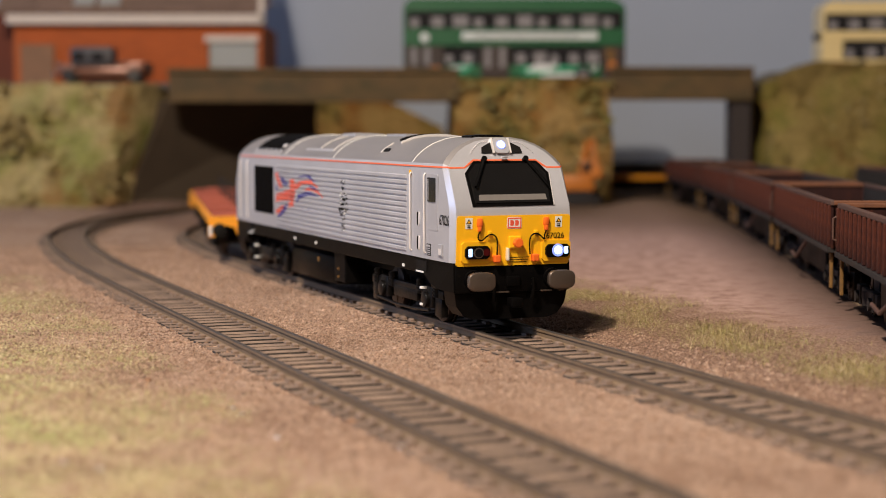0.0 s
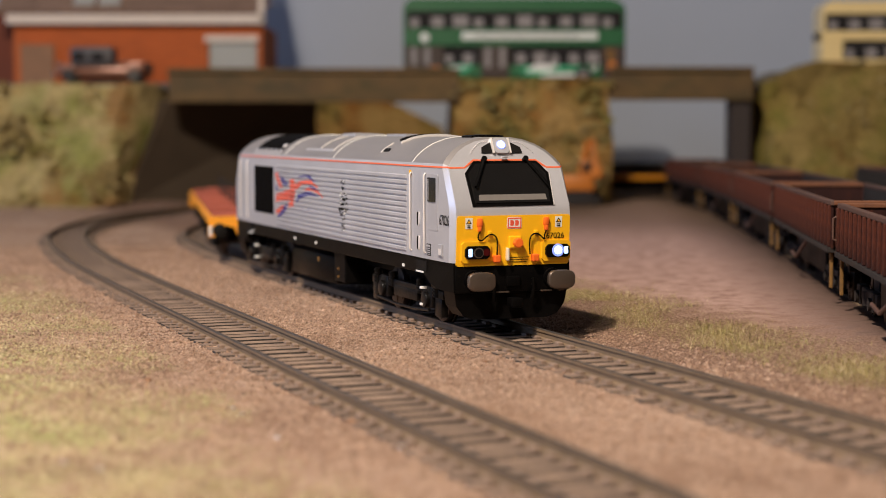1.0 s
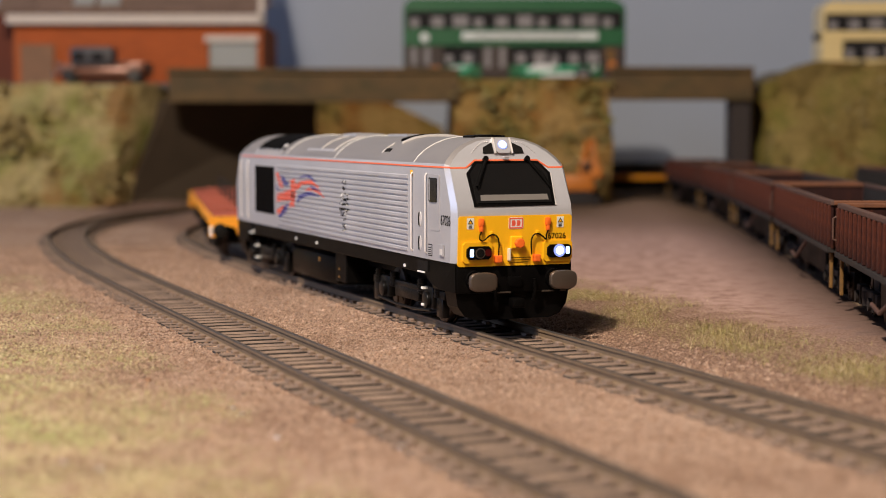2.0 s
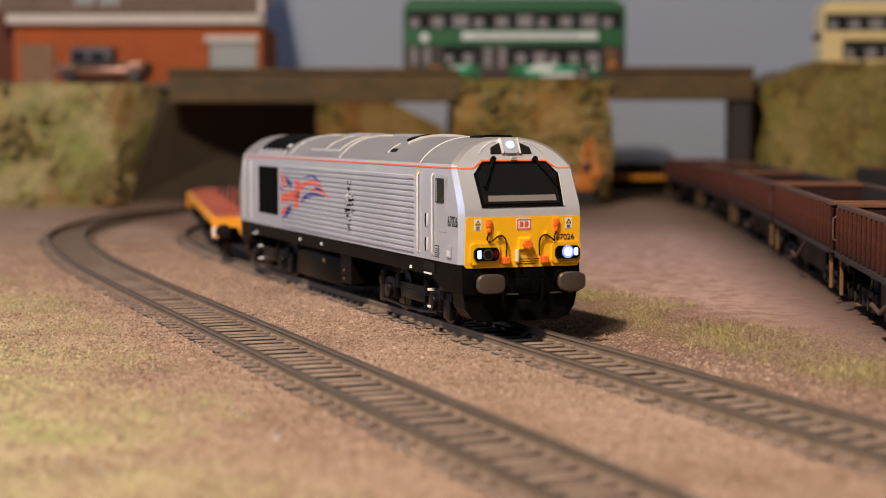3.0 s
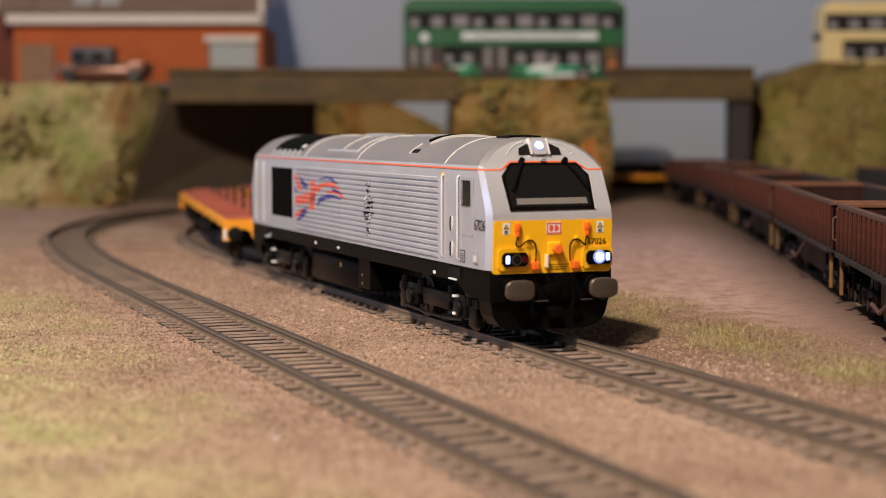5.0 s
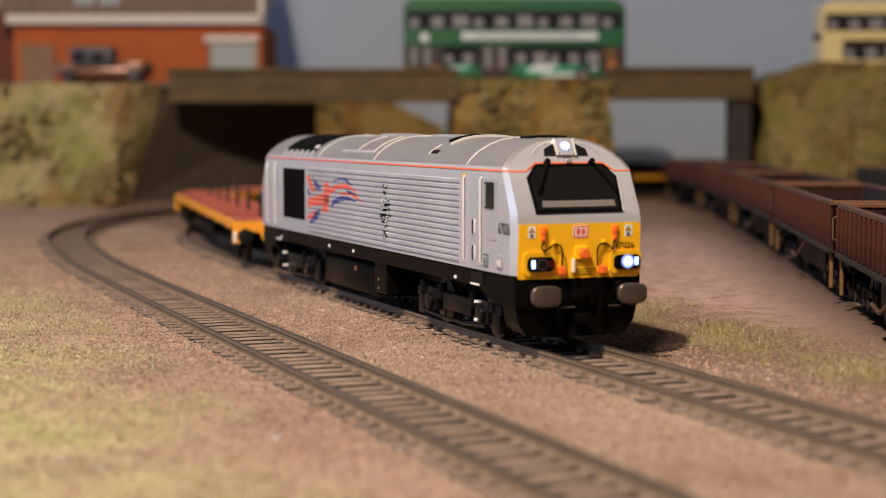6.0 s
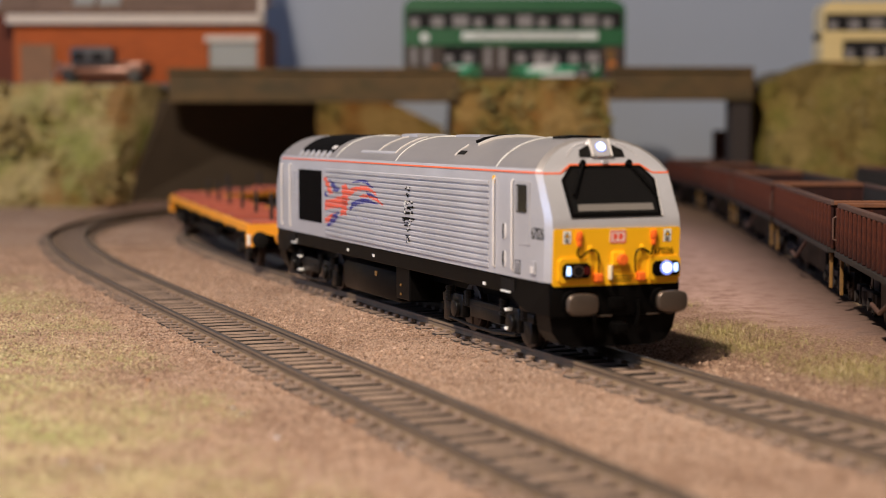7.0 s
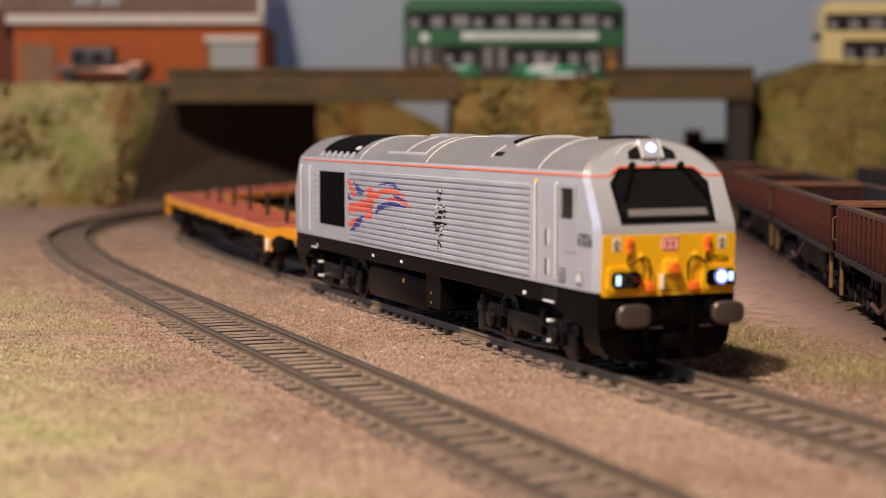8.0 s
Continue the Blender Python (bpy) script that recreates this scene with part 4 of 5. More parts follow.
    blue = [[(-43.5, 37.8), (-38, 36.2), (-32.8, 34.9), (-33.8, 33.7), (-39, 33.9), (-40.0, 35.0)],
            [(-47.0, 21.8), (-42, 24.8), (-39.5, 26.3), (-33.5, 27.7), (-35.0, 25.0), (-40, 23.2)],
            [(-19.9, 37.0), (-16, 37.8), (-12.2, 38.3), (-8, 38.4), (-4.8, 37.9), (-2, 37.0), (0.6, 35.9), (-3.0, 36.5), (-6, 37.2), (-10.4, 37.5)],
            [(-22.6, 28.2), (-20.0, 30.9), (-15, 32.0), (-9.5, 32.6), (-4, 32.6), (-0.3, 32.3), (4.9, 31.4), (-2, 31.2), (-7.6, 31.2), (-13, 30.8), (-18.0, 29.6)],
            [(-6.7, 34.7), (-1, 34.4), (3.3, 33.7), (5.0, 33.0), (-3.9, 33.8)],
            [(-49.1, 33.6), (-44.3, 32.2), (-47.5, 31.6)]]

    def printed(polys):
        """Thin bands that follow ribs and valleys inside the outlines."""
        bm = bmesh.new()
        for j in range(14):
            zc = 20.0 + 1.56 * j
            for z0, z1, y in ((zc - 0.40, zc - 0.13, -18.21), (zc - 0.13, zc + 0.13, -18.22), (zc + 0.13, zc + 0.40, -18.21), (zc + 0.40, zc + 0.78, -17.95), (zc + 0.78, zc + 1.16, -17.95)):
                zm = (z0 + z1) / 2
                for poly in polys:
                    cuts = []
                    for (xa, za), (xb, zb) in zip(poly, poly[1:] + poly[:1]):
                        if (za > zm) != (zb > zm):
                            cuts.append(xa + (zm - za) * (xb - xa) / (zb - za))
                    cuts.sort()
                    for x0, x1 in zip(cuts[::2], cuts[1::2]):
                        if x1 - x0 > 0.15:
                            box(bm, x0, x1, y, y + 0.12, z0, z1)
        return bm
    fl = part("flag_emblem", printed(red), RED, lo, "printed red and blue flying flag emblem")
    part("blue_print", printed(blue), BLUE, fl)
    for k in range(11):
        part("faint_script", boxes((-18 + 2.4 * k, -16.6 + 2.4 * k, -18.23, -17.9, 26.2 + 0.5 * math.sin(k * 1.7) - 0.012 * (k - 4) ** 2, 26.6 + 0.5 * math.sin(k * 1.7) - 0.012 * (k - 4) ** 2)), paint("faint_blue_print", (0.40, 0.40, 0.50), 0.45), lo)
    # printed crest: three dark beasts between short marks
    rnd = random.Random(5)
    cr = part("crest", boxes((30.2, 32.2, -18.3, -17.9, 28.2, 28.9)), BLACK, lo, "dark printed crest of small marks")
    for zc, w in ((36.9, 1.6), (35.0, 1.2), (33.0, 3.2), (31.6, 4.2), (30.2, 3.8), (28.4, 4.4), (27.0, 3.0), (25.6, 1.2), (23.6, 1.6), (22.4, 1.2)):
        for k in range(int(w * 4.2)):
            x = 31.2 + rnd.uniform(-w, w)
            z0 = zc + rnd.uniform(-0.5, 0.5)
            part("crest_mark", boxes((x - rnd.uniform(0.2, 0.6), x + rnd.uniform(0.2, 0.6), -18.26 - 0.003 * k, -17.9, z0 - 0.16, z0 + rnd.uniform(0.05, 0.22))), BLACK if rnd.random() < 0.68 else WHITE, cr)
    # roof
    def roof_strip(x0, x1, y0, y1, mat, name, proud=0.25, n=10, label=""):
        bm = bmesh.new()
        rows = []
        for i in range(n + 1):
            y = y0 + (y1 - y0) * i / n
            z = roof_at(y)
            rows.append([bm.verts.new(p) for p in ((x0, y, z - 0.2), (x1, y, z - 0.2), (x1, y, z + proud), (x0, y, z + proud))])
        for a, b in zip(rows, rows[1:]):
            for k in range(4):
                bm.faces.new((a[k], a[(k + 1) % 4], b[(k + 1) % 4], b[k]))
        bm.faces.new(rows[0])
        bm.faces.new(rows[-1])
        bmesh.ops.recalc_face_normals(bm, faces=bm.faces)
        return part(name, bm, mat, lo, label)
    for x in (-38.5, 18.6, 92.4):
        roof_strip(x - 0.18, x + 0.18, -17.3, 17.3, WHITE, "roof_seam", 0.2, 24, "bright roof panel seam")
    roof_strip(-82, -45.5, -16.2, 16.2, GRILLE_BLACK, "roof_radiator", 0.2, 24, "black roof radiator panel")
    for k in range(6):
        x = -81 + 6.4 * k
        roof_strip(x, x + 2.6, -17.35, -16.0, SILVER, "radiator_bracket", 0.5, 4)
    roof_strip(-50.0, -46.0, -15.0, -14.0, BRIGHT, "lifting_eye", 0.5, 3)
    for y0, y1 in ((-15.4, -5.5),):
        for x in (-3.0, 13.0):
            roof_strip(x - 0.3, x + 0.3, y0, y1, BRIGHT, "hatch_edge", 0.35, 5)
        roof_strip(-18, 13, y0 - 0.3, y0 + 0.3, SILVER, "hatch_edge", 0.35, 2)
    roof_strip(-12, 2, -4.5, 6, SILVER, "roof_hatch", 0.7, 8, "low roof hatch")
    roof_strip(28, 46, -2.5, 9, SILVER, "roof_hatch", 0.5, 8)
    roof_strip(61.5, 65.5, -10.0, 7, GRILLE_BLACK, "exhaust_slot", 0.7, 8, "dark exhaust slot in the roof")
    roof_strip(66.4, 67.2, -11.5, 7, BRIGHT, "exhaust_edge", 0.6, 10)
    roof_strip(60.8, 65.5, -15.0, -14.1, FRAME_BLACK, "roof_vent", 0.25, 3)
    roof_strip(59.6, 60.2, -15.4, -11.5, BRIGHT, "vent_edge", 0.3, 3)
    roof_strip(99, 106, -5.0, 5.0, FRAME_BLACK, "roof_grille", 0.15, 8, "black roof grille over the cab")
    for k in range(9):
        roof_strip(98.2, 105.8, -5.0 + 1.1 * k, -4.5 + 1.1 * k, BLACK, "grille_bar", 0.5, 1)
    return lo


# ---- flat wagons of the train ----
WAGON = 300.0            # pitch from wagon to wagon


def build_flat_wagon(sets):
    w = thing("flat_wagon", "oxide-red bogie flat wagon with orange-yellow sides and short stakes", "wagon", group="train of flat wagons")
    L = 142.0
    part("deck", boxes((-L, L, -14.2, 14.2, 14.0, 16.2, 0.2)), DECK_DARK, w, "dark red deck frame")
    plank = mesh_of("deck_plank", boxes((-6.1, 6.1, -14.0, 14.0, 16.1, 16.8, 0.2)), DECK_RED)
    for k in range(22):
        share("deck_plank", plank, w, mm(-134.4 + 12.8 * k, 0, 0))
    for y in (-14.9, 14.9):
        part("solebar", boxes((-L, L, y - 0.9, y + 0.9, 14.2, 17.3, 0.3)), WAGON_YELLOW, w, "orange-yellow side beam")
        for k in range(7):
            x = -123 + 41 * k
            part("side_pocket", boxes((x - 1.2, x + 1.2, y - 1.05, y + 1.05, 13.6, 17.45, 0.2)), WAGON_YELLOW, w)
    for k in range(6):
        x = 106 - 41 * k
        part("stake", boxes((x - 0.7, x + 0.7, -0.7, 0.7, 16.6, 27.5, 0.15)), RUST_DARK, w, "short dark upright stake")
    for k in range(5):
        x = 85 - 41 * k
        part("bolster", boxes((x - 3.0, x + 3.0, -13.5, 13.5, 16.6, 18.6, 0.4)), DECK_RED, w, "low red cross bolster")
    for s in (-1, 1):
        pts = [(-15.8, 8.6), (-13.2, 8.6), (-12.2, 11.6), (-8.0, 13.4), (-5.0, 12.6), (-4.0, 9.8), (4.0, 9.8), (5.0, 12.6), (8.0, 13.4), (12.2, 11.6), (13.2, 8.6), (15.8, 8.6), (15.8, 17.2), (-15.8, 17.2)]
        bm = slab(bmesh.new(), pts, lambda u, v: (s * L, u, v), 1.6, (s, 0, 0))
        bmesh.ops.recalc_face_normals(bm, faces=bm.faces)
        part("headstock", bm, WAGON_YELLOW, w, "orange-yellow end beam with arched cut-outs")
        part("end_sill", boxes((min(s * (L - 4), s * (L - 0.5)), max(s * (L - 4), s * (L - 0.5)), -13.5, 13.5, 16.6, 18.4, 0.4)), DECK_RED, w)
        for y in (-11.4, 11.4):
            bm = cyl(bmesh.new(), 1.7, 6, T(s * (L + 3.5), y, 11.6, 0, 90), 14)
            cyl(bm, 3.1, 1.2, T(s * (L + 6.6), y, 11.6, 0, 90), 24, bevel=0.3)
            part("buffer", bm, FRAME_BLACK, w, "dark round buffer", smooth=True)
        for y in (-15.0, 15.0):
            part("end_marking", boxes((min(s * (L + 1.2), s * (L + 2.2)), max(s * (L + 1.2), s * (L + 2.2)), y - 0.6, y + 0.6, 9.0, 13.4, 0.3)), WHITE, w, "white end marking")
        part("coupling", boxes((min(s * L, s * (L + 9)), max(s * L, s * (L + 9)), -1.6, 1.6, 7, 9.5, 0.4)), FRAME_BLACK, w)
    bm = boxes((-L + 6, L - 6, -9, 9, 9.5, 14.2), (-30, 30, -13, 13, 6.5, 9.8, 0.5))
    tube(bm, [(-60, -14, 12.5), (-46, -14, 7.0), (46, -14, 7.0), (60, -14, 12.5)], 0.7)
    tube(bm, [(-60, 14, 12.5), (-46, 14, 7.0), (46, 14, 7.0), (60, 14, 12.5)], 0.7)
    part("underframe", bm, FRAME_BLACK, w)
    for x in (-118, 118):
        bm = bmesh.new()
        for y in (-12.2, 12.2):
            box(bm, -20, 20, y - 0.9, y + 0.9, 5.8, 8.8, 0.4)
            for wx in (-12, 12):
                box(bm, wx - 3, wx + 3, y - 1.3, y + 1.3, 4, 9.6, 0.4)
        box(bm, -4, 4, -12, 12, 6.5, 10)
        b = part("bogie", bm, FRAME_BLACK, w, "black wagon bogie", smooth=True)
        b.matrix_basis = mm(x, 0, 0)
        for wx in (-12, 12):
            sets.append(build_wheelset(b, wx, 6.0, 8.9))
    return w


def build_tail_wagon():
    """The last vehicle: a tall end post and a load behind it."""
    w = thing("well_wagon", "dark red-brown wagon with a tall end post and load", "wagon", group="train of flat wagons")
    part("deck", boxes((-130, 5.5, -15, 15, 10, 16, 0.6)), DECK_DARK, w, "dark red low deck")
    part("load", boxes((-128, -6, -13, 13, 16, 45, 1.5)), RUST, w, "dark red-brown covered load", smooth=True)
    part("end_wall", boxes((-5.5, 5.5, -7, 7, 15.8, 53, 1.0)), DECK_DARK, w, "tall dark maroon end post")
    part("underframe", boxes((-110, 2, -10, 10, 5, 10.2)), FRAME_BLACK, w)
    for x in (-95, -20):
        build_wheelset(w, x, 6.0)
    return w

# ---- siding wagons ----
def build_ribbed_wagon(length=176.0, dark=False, label="rusty maroon ribbed open wagon standing on the siding", group="siding wagons"):
    w = thing("open_wagon", label, "wagon", group=group)
    body = RUST_DARK if dark else RUST
    L, W, z0, z1 = length / 2 - 4, 17.4, 17.2, 31.0
    for y in (-W, W):
        s = -1 if y < 0 else 1
        part("side_panel", boxes((-L, L, y - 0.6, y + 0.6, z0, z1)), body, w, "rust-stained ribbed side")
        rib = mesh_of("side_rib", boxes((-0.8, 0.8, min(y + s * 0.5, y + s * 1.5), max(y + s * 0.5, y + s * 1.5), z0 + 0.5, z1 - 0.5, 0.2)), body)
        n = 21
        for k in range(n):
            share("side_rib", rib, w, mm(-L + 2 + (2 * L - 4) * k / (n - 1), 0, 0))
        # added skin, there only to darken the deep inside of the body
        part("inner_lining", boxes((-L + 1.3, L - 1.3, min(y - s * 0.65, y - s * 1.0), max(y - s * 0.65, y - s * 1.0), z0 + 0.8, z1 - 0.7)), RUST_DARK, w, "added dark skin on the inner side")
        part("top_rail", boxes((-L - 0.6, L + 0.6, y - 1.0, y + 1.0, z1 - 0.6, z1 + 0.8, 0.25)), RUST_EDGE, w, "paint-worn top rail")
        part("sill_rail", boxes((-L, L, y - 1.0, y + 1.4 * s + 0.3, z0 - 1.2, z0 + 0.4, 0.2)), RUST_DARK, w)
        for x in (-L + 3.5, L - 3.5):
            part("corner_step", boxes((x - 1.1, x + 1.1, y - 0.5, y + 0.5, 5.0, 16.2, 0.3)), DULL_YELLOW, w, "grimy yellow corner step")
        part("brake_gear", boxes((-L + 48, L - 48, y * 0.72 - 0.8, y * 0.72 + 0.8, 5.5, 16.4, 0.4), (-L + 8, -L + 46, y * 0.5 - 1, y * 0.5 + 1, 3.5, 16.4), (L - 46, L - 8, y * 0.5 - 1, y * 0.5 + 1, 3.5, 16.4)), FRAME_BLACK, w, "dark brake gear under the frame")
        part("brake_lever", tube(bmesh.new(), [(-20, y, 16), (6, y + s, 8.0), (18, y + s, 9.0)], 0.6), RUST_EDGE, w)
        part("grab_handle", tube(bmesh.new(), [(L - 3, y + s * 1.7, 28), (L - 3, y + s * 2.6, 27.5), (L - 3, y + s * 2.6, 21.5), (L - 3, y + s * 1.7, 21)], 0.3), RUST_EDGE, w, "pale grab handle")
    for s in (-1, 1):
        part("end_panel", boxes((min(s * L, s * (L - 1.2)), max(s * L, s * (L - 1.2)), -W, W, z0, z1)), body, w)
        part("end_rail", boxes((min(s * (L - 1.8), s * (L + 0.8)), max(s * (L - 1.8), s * (L + 0.8)), -W, W, z1 - 0.5, z1 + 0.9, 0.3)), RUST_ORANGE, w, "orange-rusted end rail")
        for y in (-11.4, 11.4):
            bm = cyl(bmesh.new(), 1.5, 4, T(s * (L + 2), y, 14.2, 0, 90), 12)
            cyl(bm, 2.9, 1, T(s * (L + 3.5), y, 14.2, 0, 90), 20, bevel=0.2)
            part("buffer", bm, WHEEL, w, smooth=True)
    part("floor", boxes((-L, L, -W, W, z0 - 0.4, z0 + 0.8)), RUST_DARK, w)
    part("underframe", boxes((-L + 4, L - 4, -8, 8, 11.5, 16.8), (-16, 16, -13, 13, 8, 12, 0.5), (-30, -20, -12, 12, 8, 15, 1.0), (-L, -L + 2, -15, 15, 11.8, 16.8, 0.3), (L - 2, L, -15, 15, 11.8, 16.8, 0.3)), FRAME_BLACK, w)
    for x in (-L + 26, L - 26):
        bm = bmesh.new()
        for y in (-12.8, 12.8):
            s = -1 if y < 0 else 1
            box(bm, -18, 18, y - 0.9, y + 0.9, 5.6, 9.0, 0.4)
            for wx in (-11.5, 11.5):
                box(bm, wx - 3, wx + 3, y - 1.4, y + 1.4, 3.8, 9.4, 0.4)
                cyl(bm, 1.8, 1.4, T(wx, y + s * 1.6, 6, 90), 14)
            cyl(bm, 2.0, 4, T(0, y, 6.5), 12)
        box(bm, -4, 4, -11, 11, 6.5, 12.5, 0.5)
        b = part("bogie", bm, RUST_DARK, w, "grimy wagon bogie", smooth=True)
        b.matrix_basis = mm(x, 0, 0)
        for wx in (-11.5, 11.5):
            build_wheelset(b, wx, 6.0)
    return w


def between(p, q, side=17.4):
    """Pose of a vehicle whose camera-side edge runs from p (far) to q (near)."""
    p, q = Vector(p), Vector(q)
    d = (p - q).normalized()
    n = Vector((d.y, -d.x))
    c = (p + q) / 2 + n * side
    return mm(c.x, c.y, 0, 0, 0, math.degrees(math.atan2(d.y, d.x)))


def build_siding():
    edge = [(99, 306), (117.5, 489), (136, 672), (151.5, 855), (163, 1038), (166, 1221)]
    first = None
    for q, p in zip(edge, edge[1:]):
        m = between(p, q)
        if first is None:
            first = build_ribbed_wagon()
            first.matrix_basis = m
        else:
            copy_thing(first, m)
    d = build_ribbed_wagon(176, True, "nearly black grimy open wagon on the far siding", "siding wagons")
    d.matrix_basis = between((247, 980), (232, 805))
    for label, off in (("rusty siding track under the standing wagons", 0), ("far siding track half hidden by wagons", 1)):
        t = thing("siding_track", label, "track", group="siding tracks")
        pts = [Vector(e) for e in ([(72, 60)] + edge)] if not off else [Vector((200, 440)), Vector((232, 805)), Vector((262, 1150))]
        for g in (17.4 - 8.87, 17.4 + 8.87):
            bm = bmesh.new()
            for a, b in zip(pts, pts[1:]):
                d2 = (b - a).normalized()
                n2 = Vector((d2.y, -d2.x))
                c = (a + b) / 2 + n2 * g
                bmesh.ops.create_cube(bm, size=1, matrix=T(c.x, c.y, -1.2, 0, 0, math.degrees(math.atan2(d2.y, d2.x))) @ Matrix.Diagonal(((b - a).length + 0.6, 1.3, 2.4, 1)))
            part("rail", bm, RAIL, t)
        bm = bmesh.new()
        for a, b in zip(pts, pts[1:]):
            d2 = (b - a).normalized()
            n2 = Vector((d2.y, -d2.x))
            for k in range(int((b - a).length / 9.3)):
                c = a + d2 * (4 + 9.3 * k) + n2 * 17.4
                bmesh.ops.create_cube(bm, size=1, matrix=T(c.x, c.y, -2.2, 0, 0, math.degrees(math.atan2(d2.y, d2.x))) @ Matrix.Diagonal((3.5, 30.4, 1.9, 1)))
        tagged(part("sleeper_row", bm, SLEEPER, t), kind="stuff")


# ---- bridge, banks, road ----
def build_bridge():
    def beam(name, label, x0, x1, z0, z1, y0=1200, y1=1212):
        br = thing(name, label, "bridge")
        part("girder", boxes((x0, x1, y0, y1, z0, z1, 0.8)), TIMBER, br, "brown stained timber girder")
        part("coping", boxes((x0, x1, y0 - 2.5, y1 + 2, z1 - 0.2, z1 + 3.4, 0.5)), TIMBER, br)
        part("flange", boxes((x0, x1, y0 - 2, y1, z0 - 2.2, z0 + 0.4, 0.4)), TIMBER, br)
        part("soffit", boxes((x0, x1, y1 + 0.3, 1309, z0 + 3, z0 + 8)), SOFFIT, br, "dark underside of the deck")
        return br
    a = beam("road_bridge", "brown timber-sided road bridge over the main lines", -200, 12, 75.5, 94.5)
    b = beam("road_bridge", "short brown timber road bridge over the siding", 122, 226, 77.0, 95.5)
    part("pier_post", boxes((210, 225, 1203, 1225, -3, 78, 0.8)), POST, b, "dark square support post")
    # abutment on the outside of the curve
    bm = bmesh.new()
    pts = [(-238, 1226, -4), (-203, 1222, 76), (-100, 1312, 76), (-104, 1314, -4)]
    vs = [bm.verts.new(p) for p in pts] + [bm.verts.new((x - 30, y + 40, z)) for x, y, z in pts]
    for q in ((0, 1, 2, 3), (7, 6, 5, 4), (0, 4, 5, 1), (1, 5, 6, 2), (2, 6, 7, 3), (3, 7, 4, 0)):
        bm.faces.new([vs[i] for i in q])
    bmesh.ops.recalc_face_normals(bm, faces=bm.faces)
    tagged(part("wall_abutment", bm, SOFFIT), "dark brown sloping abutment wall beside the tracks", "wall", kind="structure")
    # added wall, its dark colour stands for the unlit space behind the bridge
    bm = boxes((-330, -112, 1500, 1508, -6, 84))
    tagged(part("wall_tunnel", bm, SOFFIT), "added dark brown wall filling the dark opening behind the bridge", "wall", kind="structure")
    # added low wall, dark in place of shade under the siding bridge
    bm = boxes((20, 330, 1446, 1452, -6, 24))
    tagged(part("wall_low", bm, SOFFIT), "low added wall, dark for the shade beyond the siding bridge", "wall", kind="structure")
    bm = boxes((-560, -120, 1232, 1420, 84.0, 88.0), (-120, 240, 1232, 1310, 84.0, 88.0), (240, 560, 1232, 1420, 84.0, 88.0))
    tagged(part("road", bm, ROAD), "grey road deck carried over the railway", "road", kind="structure")


def build_banks():
    sweep_bank("bank_west", "flocked ochre and green grass embankment", [(x, 1192 + 6 * math.sin(x * 0.03) + 0.05 * max(0.0, x + 266) ** 2, 36, 26) for x in np.linspace(-520, -238, 30)], 87, -4, 9, 1)
    pts = [(-2, 1300, 8, 10), (-1, 1240, 9, 8), (2, 1206, 9, 6)] + [(x, 1192 + 5 * math.sin(x * 0.06), 3 - 0.07 * x * 0.3, 10) for x in np.linspace(6, 122, 18)] + [(126, 1206, -6, 8), (128, 1240, -6, 8), (128, 1300, -6, 8)]
    sweep_bank("bank_middle", "flocked ochre grass pier between the two bridges", pts, 90, -4, 5, 4, BANK_BROWN)
    sweep_bank("bank_east", "flocked ochre and olive embankment behind the siding", [(285, 1400, 2, 10), (246, 1270, 2, 8), (233, 1214, 2, 8)] + [(x, 1200 + 10 * math.sin(x * 0.02), 6, 26) for x in np.linspace(237, 560, 34)], lambda x: 103 - 0.42 * max(0.0, 268 - x), -4, 11, 7, BANK_MIXED, back=60)
    sweep_bank("bank_far", "ochre grass bank beyond the bridge", [(x, 1455, 0, 14) for x in np.linspace(-135, 0, 19)], lambda x: 80 - 0.5 * max(0.0, x + 50), -4, 6, 11, BANK_BROWN, back=40)


